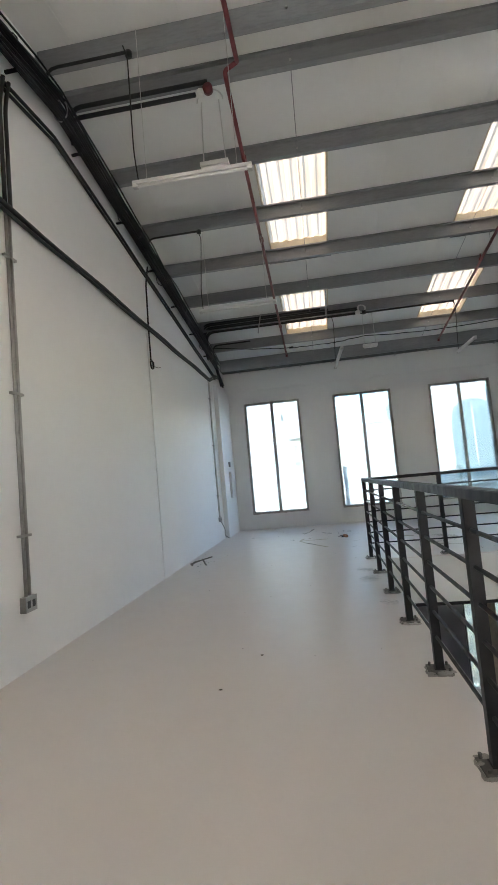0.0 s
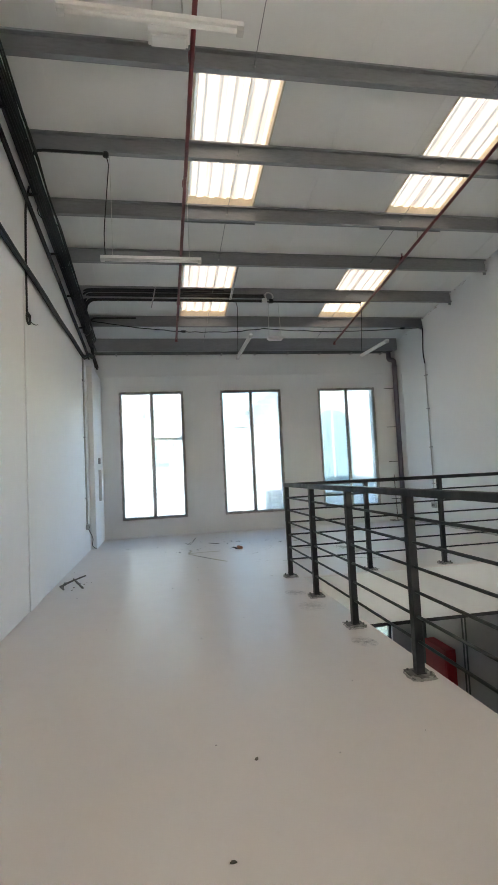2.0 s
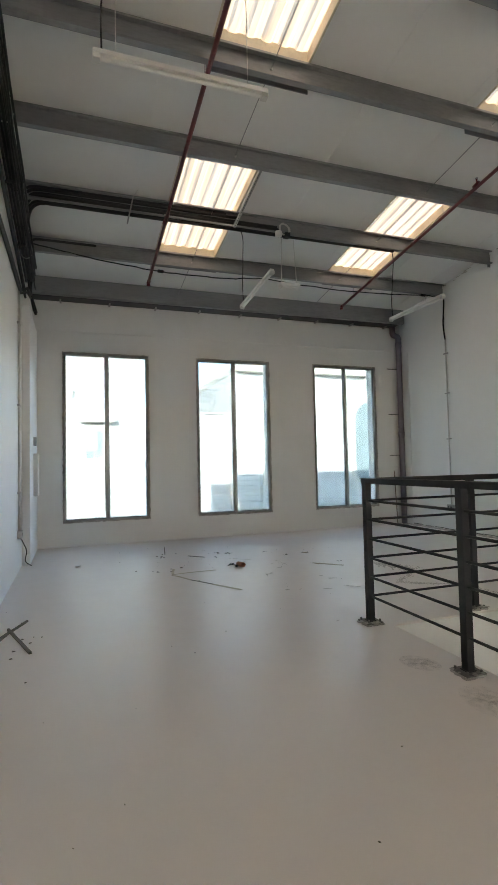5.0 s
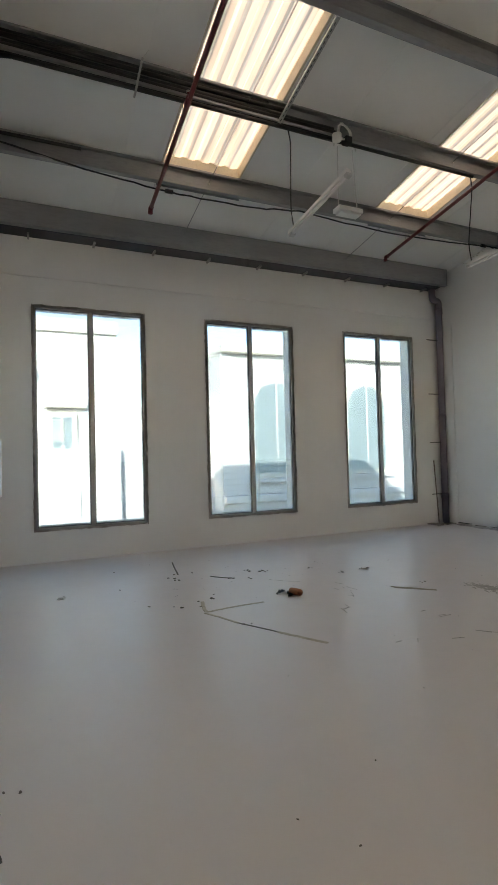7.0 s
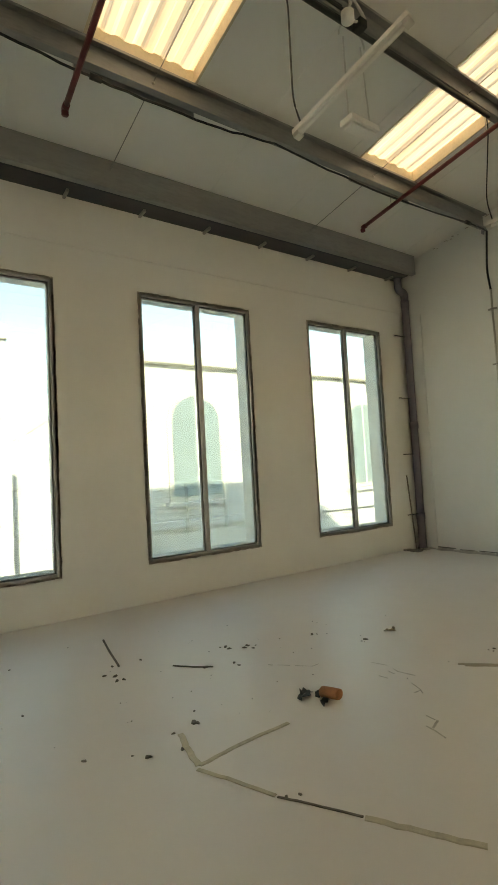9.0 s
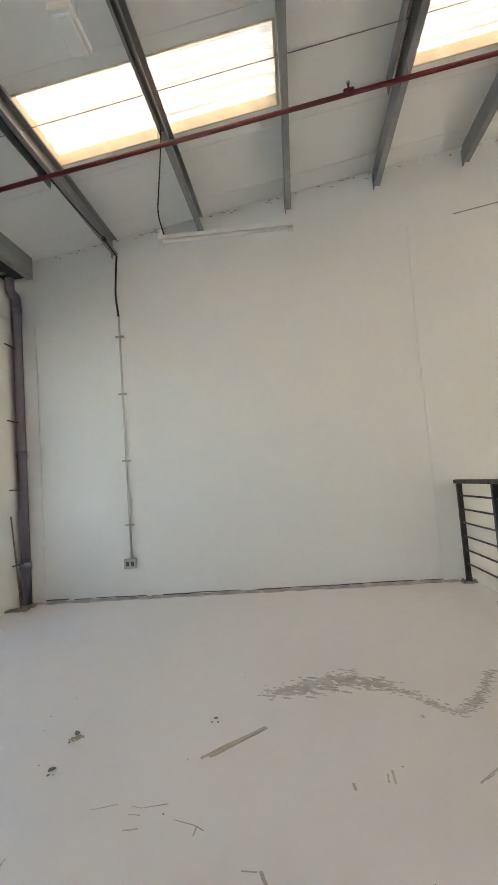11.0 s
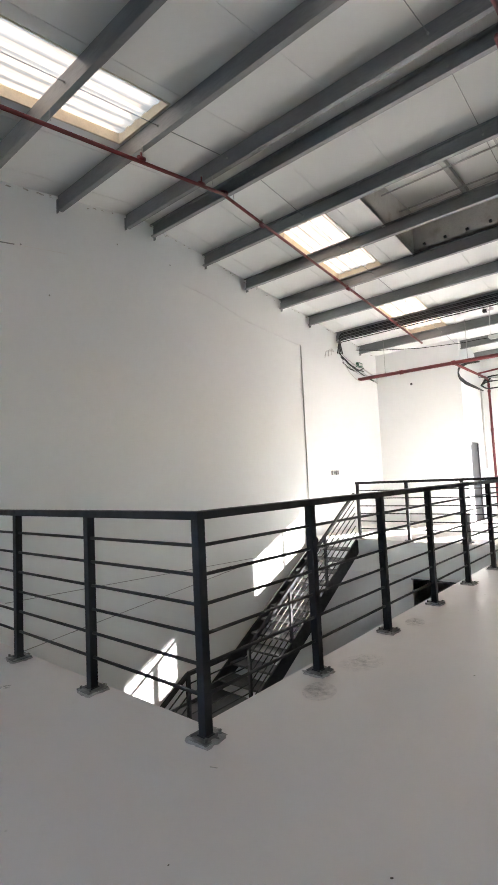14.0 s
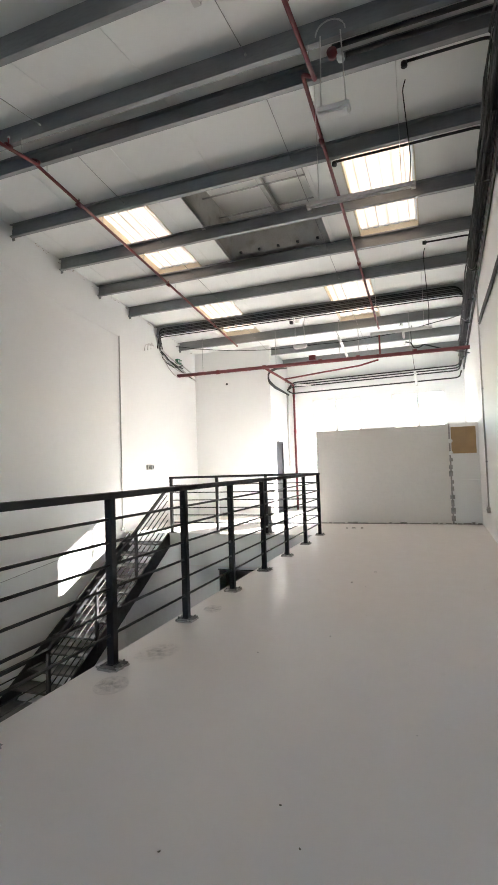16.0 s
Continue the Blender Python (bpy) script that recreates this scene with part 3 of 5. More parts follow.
# glazed shopfront of the lower storey
shop = tagged(new("door_1"), "glazed shopfront with dark frames in the storey below", "door", kind="structure")
x0, x1, z0, z1 = SHOP
for a, b in ((x0, x0 + 0.05), (x0 + 0.58, x0 + 0.63), (x1 - 0.05, x1)):
    part("door_frame", box(a, b, N + 0.05, N + 0.12, z0, z1), M_DARK, shop)
for a, b in ((x0 + 0.05, x0 + 0.58), (x0 + 0.63, x1 - 0.05)):
    part("rail", box(a, b, N + 0.05, N + 0.12, z1 - 0.06, z1), M_DARK, shop)
    g = part("pane", box(a, b, N + 0.08, N + 0.086, z0, z1 - 0.06), M_GREENGLASS, shop, "greenish glass pane")
    g.visible_shadow = False

# ---------------------------------------------------------------- railing round the void
POST, TOPZ = 0.05, 1.10
BARS = [0.205, 0.35, 0.494, 0.638, 0.783, 0.928]


def base_plate(x, y, parent, seed):
    rnd = random.Random(seed)
    sk = rnd.uniform(-0.05, 0.05)
    bm = box(-0.068, 0.068, -0.068, 0.068, 0.010, 0.020, bevel=0.002)
    pl = part("base_plate", bm, M_PLATE, parent, at=pose(x, y, 0, 0, 0, math.degrees(sk)))
    # uneven bed of grout squeezed out from under the plate, with crusts over its edge
    bm = bmesh.new()
    n = 26
    rings = []
    reach = [rnd.uniform(0.0, 0.014) for _ in range(n)]
    for f, h in ((1.0, 0.0006), (0.55, 0.009), (0.0, 0.0125)):
        ring = []
        for i in range(n):
            a = 2 * math.pi * i / n
            m = 0.070 / max(abs(math.cos(a)), abs(math.sin(a)))
            r = m + reach[i] * f
            ring.append(bm.verts.new((r * math.cos(a), r * math.sin(a), h * rnd.uniform(0.75, 1.25))))
        rings.append(ring)
    for r0, r1 in zip(rings, rings[1:]):
        for i in range(n):
            bm.faces.new((r0[i], r0[(i + 1) % n], r1[(i + 1) % n], r1[i]))
    bm.faces.new([bm.verts.new((v.co.x * 0.86, v.co.y * 0.86, 0.0095)) for v in rings[-1]])
    part("grout", bm, M_GROUT, pl, "rough grey grout round the plate", smooth=True)
    for k in range(5):
        sx, sy = rnd.choice((-1, 1)), rnd.choice((-1, 1))
        px, py = (sx * rnd.uniform(0.054, 0.074), sy * rnd.uniform(0.0, 0.072)) if k % 2 else (sx * rnd.uniform(0.0, 0.072), sy * rnd.uniform(0.054, 0.074))
        bm = bmesh.new()
        w, h = rnd.uniform(0.012, 0.03), rnd.uniform(0.003, 0.008)
        low = [bm.verts.new((px + w * rnd.uniform(0.6, 1.2) * math.cos(t), py + w * rnd.uniform(0.6, 1.2) * math.sin(t), 0.019)) for t in (0, 1.05, 2.1, 3.14, 4.2, 5.25)]
        tip = bm.verts.new((px, py, 0.02 + h))
        for i in range(6):
            bm.faces.new((low[i], low[(i + 1) % 6], tip))
        part("grout_crust", bm, M_GROUT, pl, smooth=True)
    for dx in (-0.049, 0.049):
        for dy in (-0.049, 0.049):
            ln = rnd.uniform(0.028, 0.042)
            part("bolt", tube([(dx, dy, 0.016), (dx + rnd.uniform(-0.003, 0.003), dy, ln)], 0.008, 6), M_BOLT, pl)
    # weld bead round the foot of the post
    part("weld", box(-0.031, 0.031, -0.031, 0.031, 0.018, 0.026, bevel=0.003), M_BLACK, pl)


def railing(label, start, end, posts, seed, first=0.0, last=0.0):
    """Posts along a straight line, a flat top rail and six round bars."""
    ob = base("railing", label, "railing", "black railings round the void")
    a, b = Vector(start), Vector(end)
    d = (b - a).normalized()
    for i, s in enumerate(posts):
        p = a + d * s
        part("post", box(p.x - POST / 2, p.x + POST / 2, p.y - POST / 2, p.y + POST / 2, 0.016, TOPZ - 0.042, bevel=0.004), M_BLACK, ob)
        base_plate(p.x, p.y, ob, seed + i)
    p, q = a - d * first, b + d * last
    part("top_rail", sweep([(p.x, p.y, TOPZ - 0.021), (q.x, q.y, TOPZ - 0.021)], [(-0.03, -0.021), (0.03, -0.021), (0.03, 0.017), (0.026, 0.021), (-0.026, 0.021), (-0.03, 0.017)]), M_BLACK, ob)
    for z in BARS:
        part("bar", tube([(a.x, a.y, z), (b.x, b.y, z)], 0.0095, 8), M_BLACK, ob)
    return ob


RX, RY, RS = 0.672, 6.70, -0.345
west_posts = [6.70, 5.70, 4.70, 3.70, 2.71, 1.73, 0.69, -0.345]
railing("black steel railing with six bars along the mezzanine aisle", (RX, RY, 0), (RX, RS, 0), [RY - y for y in west_posts], 10, 0.03, 0.03)
railing("black steel railing with six bars meeting the east wall", (RX + 0.03, RY, 0), (E - 0.06, RY, 0), [0.965, 1.95, 2.94, 3.93], 30, 0.0, 0.05)
railing("black steel railing with six bars on the south platform", (RX + 0.03, RS, 0), (3.62, RS, 0), [0.95, 1.93, 2.918], 50, 0.0, 0.03)

# ---------------------------------------------------------------- steel stair down to the lower storey
SX0, SX1 = 3.68, 4.59
RISE, RUN, STEPS = 0.1667, 0.2767, 12
stair = base("staircase", "black steel staircase with open treads and barred handrail", "stairs")
y, z = VY0, 0.0


def flight(y0, z0, n):
    y1, z1 = y0 + n * RUN, z0 - n * RISE
    for x in (SX0, SX1):
        part("stringer", sweep([(x, y0 - 0.02, z0 - 0.10), (x, y1 + 0.02, z1 - 0.10)], [(-0.012, -0.13), (0.012, -0.13), (0.012, 0.13), (-0.012, 0.13)]), M_BLACK, stair)
    for i in range(n):
        yy, zz = y0 + i * RUN, z0 - (i + 1) * RISE
        part("tread", box(SX0 + 0.014, SX1 - 0.014, yy - 0.01, yy + RUN + 0.02, zz - 0.035, zz, bevel=0.004), M_TREAD, stair)
    return y1, z1


def slope_rail(y0, z0, y1, z1, posts):
    h = 0.87
    part("handrail", sweep([(SX0, y0, z0 + h), (SX0, y1, z1 + h)], [(-0.022, -0.022), (0.022, -0.022), (0.022, 0.022), (-0.022, 0.022)]), M_BLACK, stair)
    for k in range(6):
        q = 0.13 + k * 0.123
        part("bar", tube([(SX0, y0, z0 + q), (SX0, y1, z1 + q)], 0.009, 8), M_BLACK, stair)
    for s in posts:
        yy, zz = y0 + (y1 - y0) * s, z0 + (z1 - z0) * s
        part("post", box(SX0 - 0.022, SX0 + 0.022, yy - 0.022, yy + 0.022, zz - 0.12, zz + h), M_BLACK, stair)


y1, z1 = flight(VY0, 0.0, STEPS)
slope_rail(VY0 + 0.05, 0.0, y1, z1, (0.345, 0.685, 1.0))
LAND = 1.16
part("landing", box(SX0, SX1, y1, y1 + LAND, z1 - 0.05, z1), M_TREAD, stair)
for x in (SX0, SX1):
    part("stringer", box(x - 0.012, x + 0.012, y1, y1 + LAND, z1 - 0.23, z1 + 0.03), M_BLACK, stair)
slope_rail(y1, z1, y1 + LAND, z1, (1.0,))
y2, z2 = flight(y1 + LAND, z1, 11)
slope_rail(y1 + LAND, z1, y2, z2, (0.5, 0.95))

# ---------------------------------------------------------------- rooms and partitions at the south end
BX, BY = 2.60, -3.80
wall_y("wall_room_front", BY - 0.12, BY, [], "white plastered front of the corner room", x0=BX, x1=E, z0=0.0, z1=zroof(BY, E) + 0.05)
DOOR = (-4.78, -4.12, 0.0, 1.90)
wall_x("wall_room_side", BX, BX + 0.12, S, BY - 0.12, 0.0, zroof(BY, E) + 0.03, "white plastered side of the corner room with a dark door", holes=[DOOR])
door = tagged(new("door_2"), "dark grey flush door of the corner room, closed", "door", kind="structure")
part("leaf", box(BX + 0.02, BX + 0.06, DOOR[0] + 0.04, DOOR[1] - 0.04, 0.004, DOOR[3] - 0.04), M_DARK, door)
for a, b, c, d in ((DOOR[0], DOOR[0] + 0.04, 0.0, DOOR[3]), (DOOR[1] - 0.04, DOOR[1], 0.0, DOOR[3]), (DOOR[0] + 0.04, DOOR[1] - 0.04, DOOR[3] - 0.04, DOOR[3])):
    part("door_frame", box(BX - 0.006, BX + 0.1, a, b, c, d), M_DARK, door)
part("door_handle", tube(bend([(BX + 0.02, -4.68, 1.0), (BX - 0.04, -4.68, 1.0), (BX - 0.04, -4.57, 1.0)], 0.02), 0.009), M_GALV, door, "metal lever handle")

# plasterboard partition
PY = -2.10
partition = base("partition", "unpainted plasterboard partition with filled joints and a brown patch", "partition")
part("board", box(-1.555, 1.07, PY - 0.10, PY, 0.012, 1.95, bevel=0.004), M_BOARD, partition)
part("board", box(W + 0.003, -1.585, PY - 0.10, PY - 0.004, 0.012, 0.855), M_WALL, partition, "whiter piece of board")
part("board", box(W + 0.003, -1.585, PY - 0.10, PY - 0.004, 0.862, 1.965), M_WALL, partition, "whiter piece of board")
part("patch", box(-2.045, -1.60, PY - 0.003, PY + 0.004, 1.37, 1.885), M_KRAFT, partition, "brown kraft-faced patch")
# Added strip stops light under the boards, its grey stands for the shaded gap.
part("floor_track", box(W + 0.003, 1.06, PY - 0.09, PY - 0.006, 0.0005, 0.0115), M_FILLER, partition, "grey strip standing in for the shaded gap under the boards")
part("stud", box(-1.585, -1.555, PY - 0.10, PY - 0.012, 0.0, 1.96), M_FILLER, partition, "grey stud in the open joint")
rnd = random.Random(5)
for k in range(9):
    z = 0.06 + k * 0.145
    part("filler_dab", box(-1.60 - rnd.uniform(0, 0.02), -1.545 + rnd.uniform(-0.01, 0.015), PY - 0.003, PY + 0.003, z, z + rnd.uniform(0.06, 0.12)), M_FILLER, partition)
for z in (1.38, 1.62):
    part("filler_dab", tube([(-1.585, PY - 0.002, z), (-1.585, PY + 0.004, z)], 0.045, 10), M_WALL, partition, "white filler spot")
bm = bmesh.new()
rnd = random.Random(8)
x = W + 0.02
while x < 1.05:
    w = rnd.uniform(0.04, 0.2)
    box(x, x + w, PY + 0.002, PY + rnd.uniform(0.008, 0.03), 0.0008, rnd.uniform(0.022, 0.045), bm)
    x += w + rnd.uniform(0, 0.06)
thing("mortar_crumbs", bm, M_CONCRETE, "grey mortar crumbs along the foot of the partition", "debris", kind="stuff")

# ---------------------------------------------------------------- cables and conduits
def conduit(points, r, label, mat=M_CONDUIT, group="", saddles=(), name="conduit", category="conduit", n=8):
    ob = thing(name, tube(points, r, n), mat, label, category, group, smooth=True)
    for x, y, z, ax in saddles:
        dx, dy = (0.006, 0.04) if ax == "x" else (0.04, 0.006)
        part("saddle", box(x - dx, x + dx, y - dy, y + dy, z - 0.009, z + 0.009), M_GALV, ob)
    return ob


# the run along the top of the west wall: a tray of black conduits that follows the roof
def along(off, dx, y0, y1, seed, amp=0.012, bottom=None):
    rnd = random.Random(seed)
    ys = sorted({y0, y1, RIDGE, *[y0 + (y1 - y0) * k / 26 for k in range(1, 26)]})
    return [(W + dx + rnd.uniform(0, amp), y, zbot(y, W) + off + rnd.uniform(-amp, amp)) for y in ys]


RUNS = [(-0.10, 0.055, 0.016), (-0.145, 0.05, 0.013), (-0.19, 0.06, 0.017), (-0.24, 0.05, 0.014), (-0.285, 0.06, 0.013), (-0.32, 0.10, 0.016), (-0.14, 0.11, 0.013), (-0.25, 0.11, 0.012)]
for k, (off, dx, r) in enumerate(RUNS):
    conduit(along(off, dx, -5.2, 10.9 - 0.06 * k, k), r, "black electrical conduit in the bundle along the wall top", group="wall cable bundle")
LOOSE = random.Random(17)
for k in range(12):
    off, dx = -0.09 - 0.027 * k, LOOSE.uniform(0.09, 0.17)
    y0, y1 = LOOSE.choice((-5.0, -4.2, -2.0)), LOOSE.uniform(10.2, 10.9)
    conduit(along(off, dx, y0, y1, 70 + k, 0.026), LOOSE.choice((0.007, 0.009, 0.011)), "loose black cable weaving along the conduit bundle", group="wall cable bundle", name="cable", category="cable")
for k in range(22):
    y = -4.3 + k * 0.68 + LOOSE.uniform(-0.15, 0.15)
    z = zbot(y, W) - 0.22 + LOOSE.uniform(-0.09, 0.06)
    thing("cable_tie", tube([(W + 0.10 + 0.07 * math.cos(a), y, z + 0.11 * math.sin(a)) for a in np.linspace(0, 2 * math.pi, 13)], 0.006, 5), M_CONDUIT if k % 3 else M_GALV, "strap tied round the conduits of the wall bundle", "strap", "bundle straps")
for k, (off, dx) in enumerate(((-0.50, 0.03), (-0.56, 0.03))):
    conduit(along(off, dx, -4.9, 10.6, 40 + k, 0.004), 0.015, "thin black conduit below the bundle on the wall", group="wall cable bundle")
tray = thing("cable_tray", sweep([(W + 0.025, y, zbot(y, W) - 0.21) for y in (-5.2, RIDGE, 10.85)], [(-0.012, -0.018), (0.012, -0.018), (0.012, 0.018), (-0.012, 0.018)], up=(0, 0, 1)), M_DARK, "dark perforated cable tray behind the conduits on the wall", "cable tray")
for k in range(14):
    y = -4.6 + k * 1.1
    part("bracket", box(W + 0.002, W + 0.11, y - 0.012, y + 0.012, zbot(y, W) - 0.365, zbot(y, W) - 0.345), M_CONDUIT, tray)
# loose ends of the bundle
for k in range(6):
    y = 10.72 + 0.05 * k
    conduit(bend([(W + 0.06 + 0.012 * k, 10.45, zbot(10.45, W) - 0.16 - 0.03 * k), (W + 0.07, y, 3.72), (W + 0.13 + 0.015 * (k % 2), y + 0.02, 3.40 + 0.03 * (k % 3))], 0.12), 0.014 + 0.003 * (k % 2), "loose black cable end hanging from the bundle", group="wall cable bundle")
# horizontal pair lower on the wall
for k, dz in enumerate((0.0, -0.045)):
    conduit([(W + 0.03, y, 3.45 + dz + 0.008 * math.sin(3 * y + k)) for y in np.linspace(-0.3, 10.0, 34)] + [(W + 0.08, 10.35, 3.58 + dz), (W + 0.09, 10.7, 3.62 + dz)], 0.020 - 0.004 * k, "black conduit running level along the white wall", group="level wall conduits",
            saddles=[(W + 0.014, y, 3.45 + dz, "x") for y in (1.2, 3.4, 5.1, 7.3, 9.2)])


def wall_drop(y, z0, z1, x, pair, mat, label, box_label, saddle_z, side=1, big=0.055):
    """Vertical conduits on a wall that end in a small metal box."""
    ob = base("conduit_drop", label, "conduit", at=None)
    for k in range(pair):
        yy = y + 0.045 * k
        part("conduit", tube([(x + side * 0.018, yy, z0), (x + side * 0.018, yy, z1)], 0.0125, 8), mat, ob, smooth=True)
    for z in saddle_z:
        part("saddle", box(min(x + side * 0.001, x + side * 0.03), max(x + side * 0.001, x + side * 0.03), y - 0.05, y + 0.05 + 0.045 * (pair - 1), z - 0.009, z + 0.009), M_GALV, ob)
    bx = part("socket_box", box(min(x + side * 0.001, x + side * 0.05), max(x + side * 0.001, x + side * 0.05), y - big, y + big + 0.03, z0 - 2 * big, z0, bevel=0.005), M_GALV, ob, box_label)
    for k in range(2):
        part("socket_hole", box(min(x + side * 0.048, x + side * 0.052), max(x + side * 0.048, x + side * 0.052), y - big + 0.02 + k * 0.06, y - big + 0.055 + k * 0.06, z0 - 2 * big + 0.03, z0 - 0.03), M_DARK, bx)
    return ob


wall_drop(2.98, 0.52, 3.4, W, 2, M_GALV, "pair of grey conduits dropping to a metal socket box", "metal socket box", (0.95, 2.0, 3.05))
conduit(bend([(W + 0.018, 2.98, 3.40), (W + 0.018, 2.98, 4.3), (W + 0.06, 2.98, 4.5)], 0.1), 0.016, "black conduit rising from the socket drop to the bundle", group="drop conduits")
conduit(bend([(W + 0.018, 3.05, 3.40), (W + 0.018, 3.05, 4.3), (W + 0.06, 3.05, 4.5)], 0.1), 0.016, "black conduit rising from the socket drop to the bundle", group="drop conduits")
wall_drop(9.90, 0.50, 3.40, W, 2, M_GREYTUBE, "pair of grey conduits dropping beside the pilaster on the west wall", "small metal box", (0.95, 2.0, 3.0), big=0.045)
conduit(bend([(W + 0.03, 9.93, 0.42), (W + 0.10, 9.98, 0.25), (W + 0.06, 10.1, 0.10), (W + 0.13, 10.2, 0.03)], 0.06), 0.006, "thin loose cable curling down to the floor", group="loose cables", category="cable", name="cable")
wall_drop(-0.6, 0.46, 4.2, W, 1, M_GREYTUBE, "grey conduit dropping to a box near the partition", "small metal box", (1.2, 2.4), big=0.045)
wall_drop(10.42, 0.46, 3.35, E, 1, M_GREYTUBE, "grey conduit dropping to a double wall socket box", "galvanised double socket box", (0.85, 1.6, 2.4, 3.1), side=-1)
wall_drop(-0.28, 0.10, 4.034, E, 1, M_GREYTUBE, "grey conduit down the east wall beside the stairs", "small metal box", (), side=-1, big=0.03)
for y in (-1.29, -1.44):
    ob = thing("socket_box", box(E - 0.05, E - 0.001, y - 0.05, y + 0.05, 1.26, 1.36, bevel=0.005), M_GALV, "small metal socket box on the east wall", "socket", "wall sockets")
    part("socket_hole", box(E - 0.054, E - 0.051, y - 0.03, y + 0.01, 1.28, 1.34), M_DARK, ob)
# hanging ring of cable on the west wall
ring = thing("cable", tube(bend([(W + 0.05, 6.25, 4.35), (W + 0.025, 6.2, 4.1), (W + 0.02, 6.18, 3.45), (W + 0.02, 6.18, 2.98)], 0.08), 0.012), M_CONDUIT, "black cable hanging down the wall to a small coil", "cable")
part("coil", tube([(W + 0.025 + 0.0006 * k, 6.18 + 0.06 * math.cos(k * 0.5), 2.92 + 0.06 * math.sin(k * 0.5)) for k in range(28)], 0.008, 6), M_CONDUIT, ring)
part("tail", tube(sagging((W + 0.03, 6.22, 2.92), (W + 0.05, 6.5, 2.95), 0.02), 0.004, 5), M_CONDUIT, ring)
# distribution board on the corner pilaster
db = base("distribution_board", "white distribution board mounted on the corner pilaster", "electrical box")
part("body", box(W + 0.101, W + 0.16, 10.95, 11.25, 0.85, 1.45, bevel=0.006), M_WHITEPL, db)
part("switch", box(W + 0.101, W + 0.14, 10.98, 11.08, 1.56, 1.68, bevel=0.004), M_GALV, db, "grey isolator above the board")
# branches along the purlins to the lamps
def branch(y, x1, z, r, label, n=1, gap=0.05, rise=0.3):
    for k in range(n):
        conduit(bend([(W + 0.08, y + 0.04 + 0.02 * k, z - rise - 0.03 * k), (W + 0.10, y, z - gap * k), (x1 - 0.12 * k, y, z - gap * k)], 0.12), r, label, group="purlin conduits")


branch(6.17, -1.24, zbot(6.16, -1.7) - 0.03, 0.014, "black conduit under the purlin to a lamp drop")
branch(3.56, -1.20, zbot(3.59, -1.7) - 0.02, 0.014, "black conduit under the purlin to a lamp drop")
branch(2.465, -0.32, zbot(2.49, -1.7) - 0.018, 0.016, "black conduit under the purlin near the skylight")
branch(0.30, -1.30, zbot(0.24, -1.7) - 0.03, 0.014, "black conduit under the purlin to a lamp drop")
branch(4.02, -0.60, zbot(3.98, -1.7) - 0.04, 0.022, "thick black conduit under the ridge purlin", 2, 0.11)
branch(10.36, -1.15, zbot(10.45, -1.7) + 0.14, 0.017, "short black conduit stub under the purlin")
for x, y in ((-1.24, 6.17), (-1.20, 3.56), (-0.32, 2.465), (-1.30, 0.30)):
    thing("junction_box", tube([(x, y, zbot(y, x) - 0.062), (x, y, zbot(y, x) - 0.018)], 0.03, 12), M_CONDUIT, "round black junction box under a purlin", "junction box", "purlin junction boxes", smooth=True)
# main bundles crossing the hall
for k in range(6):
    y = 9.335 - 0.018 * (k % 2)
    z = zbot(9.37, W) - 0.035 + 0.038 * (5 - k)
    x1 = (0.40, 0.55, 1.10, 1.12, 1.16, 2.90)[k]
    conduit(bend([(W + 0.07, y + 0.35 + 0.03 * k, z - 0.42), (W + 0.10 + 0.02 * k, y + 0.02, z), (x1, y, z + TILT * (x1 - W))], 0.16), 0.018, "black conduit in the bundle under the purlin", group="north cross bundle")
for k in range(7):
    y = -1.75 + 0.02 * (k % 2)
    z = zbot(-1.88, W) - 0.06 + 0.034 * k
    ze = z + TILT * (E - W)
    conduit(bend([(W + 0.07, y - 0.1, z - 0.4), (W + 0.10 + 0.02 * k, y, z), (E - 0.10, y, ze), (E - 0.05, y - 0.04 * k, ze - 0.25 - 0.03 * k)], 0.14), 0.0115, "black conduit in the bundle crossing the south roof", group="south cross bundle")
for k in range(4):
    z = 3.62 - 0.07 * k - (0.12 if k == 3 else 0)
    conduit(bend([(2.48, -5.0, 3.35), (2.44, S + 0.10 + 0.03 * k, z), (W + 0.12, S + 0.10 + 0.03 * k, z + 0.05), (W + 0.09, S + 0.6, z + 0.15)], 0.15), 0.018, "black conduit along the top of the south wall", group="south wall conduits")
# slack cables on the east wall at the end of the bundle
for k in range(6):
    a = (E - 0.05, -1.78 - 0.04 * k, zbot(-1.88, E) - 0.22 - 0.05 * k)
    b = (E - 0.05, -2.75 - 0.25 * (k % 4), 3.92 - 0.09 * (k % 5))
    conduit(sagging(a, b, 0.04 + 0.05 * (k % 3), seed=k), 0.011 + 0.004 * (k % 2), "slack black cable looped on the east wall", M_CONDUIT if k % 2 else M_GREYTUBE, "slack east cables", name="cable", category="cable")
for k in range(2):
    conduit([(E - 0.03, -2.70 - 0.02 * k, 3.98 - 0.12 * k), (E - 0.03, BY + 0.03, 3.74 - 0.12 * k)], 0.017, "grey conduit sloping along the east wall", M_GREYTUBE, "slack east cables")
for k in range(3):
    conduit(bend([(E - 0.03, -1.62 + 0.03 * k, 4.12), (E - 0.10, -1.40 + 0.12 * k, 4.15 - 0.05 * k), (E - 0.12, -1.35 + 0.14 * k, 3.98 - 0.05 * k)], 0.06), 0.010, "bent grey conduit end on the east wall", M_GREYTUBE, "slack east cables")
sign = base("exit_sign", "small green exit sign box with pale marks on the wall", "sign")
part("body", box(E - 0.07, E - 0.001, -2.92, -2.70, 3.92, 4.03, bevel=0.006), M_SIGN, sign)
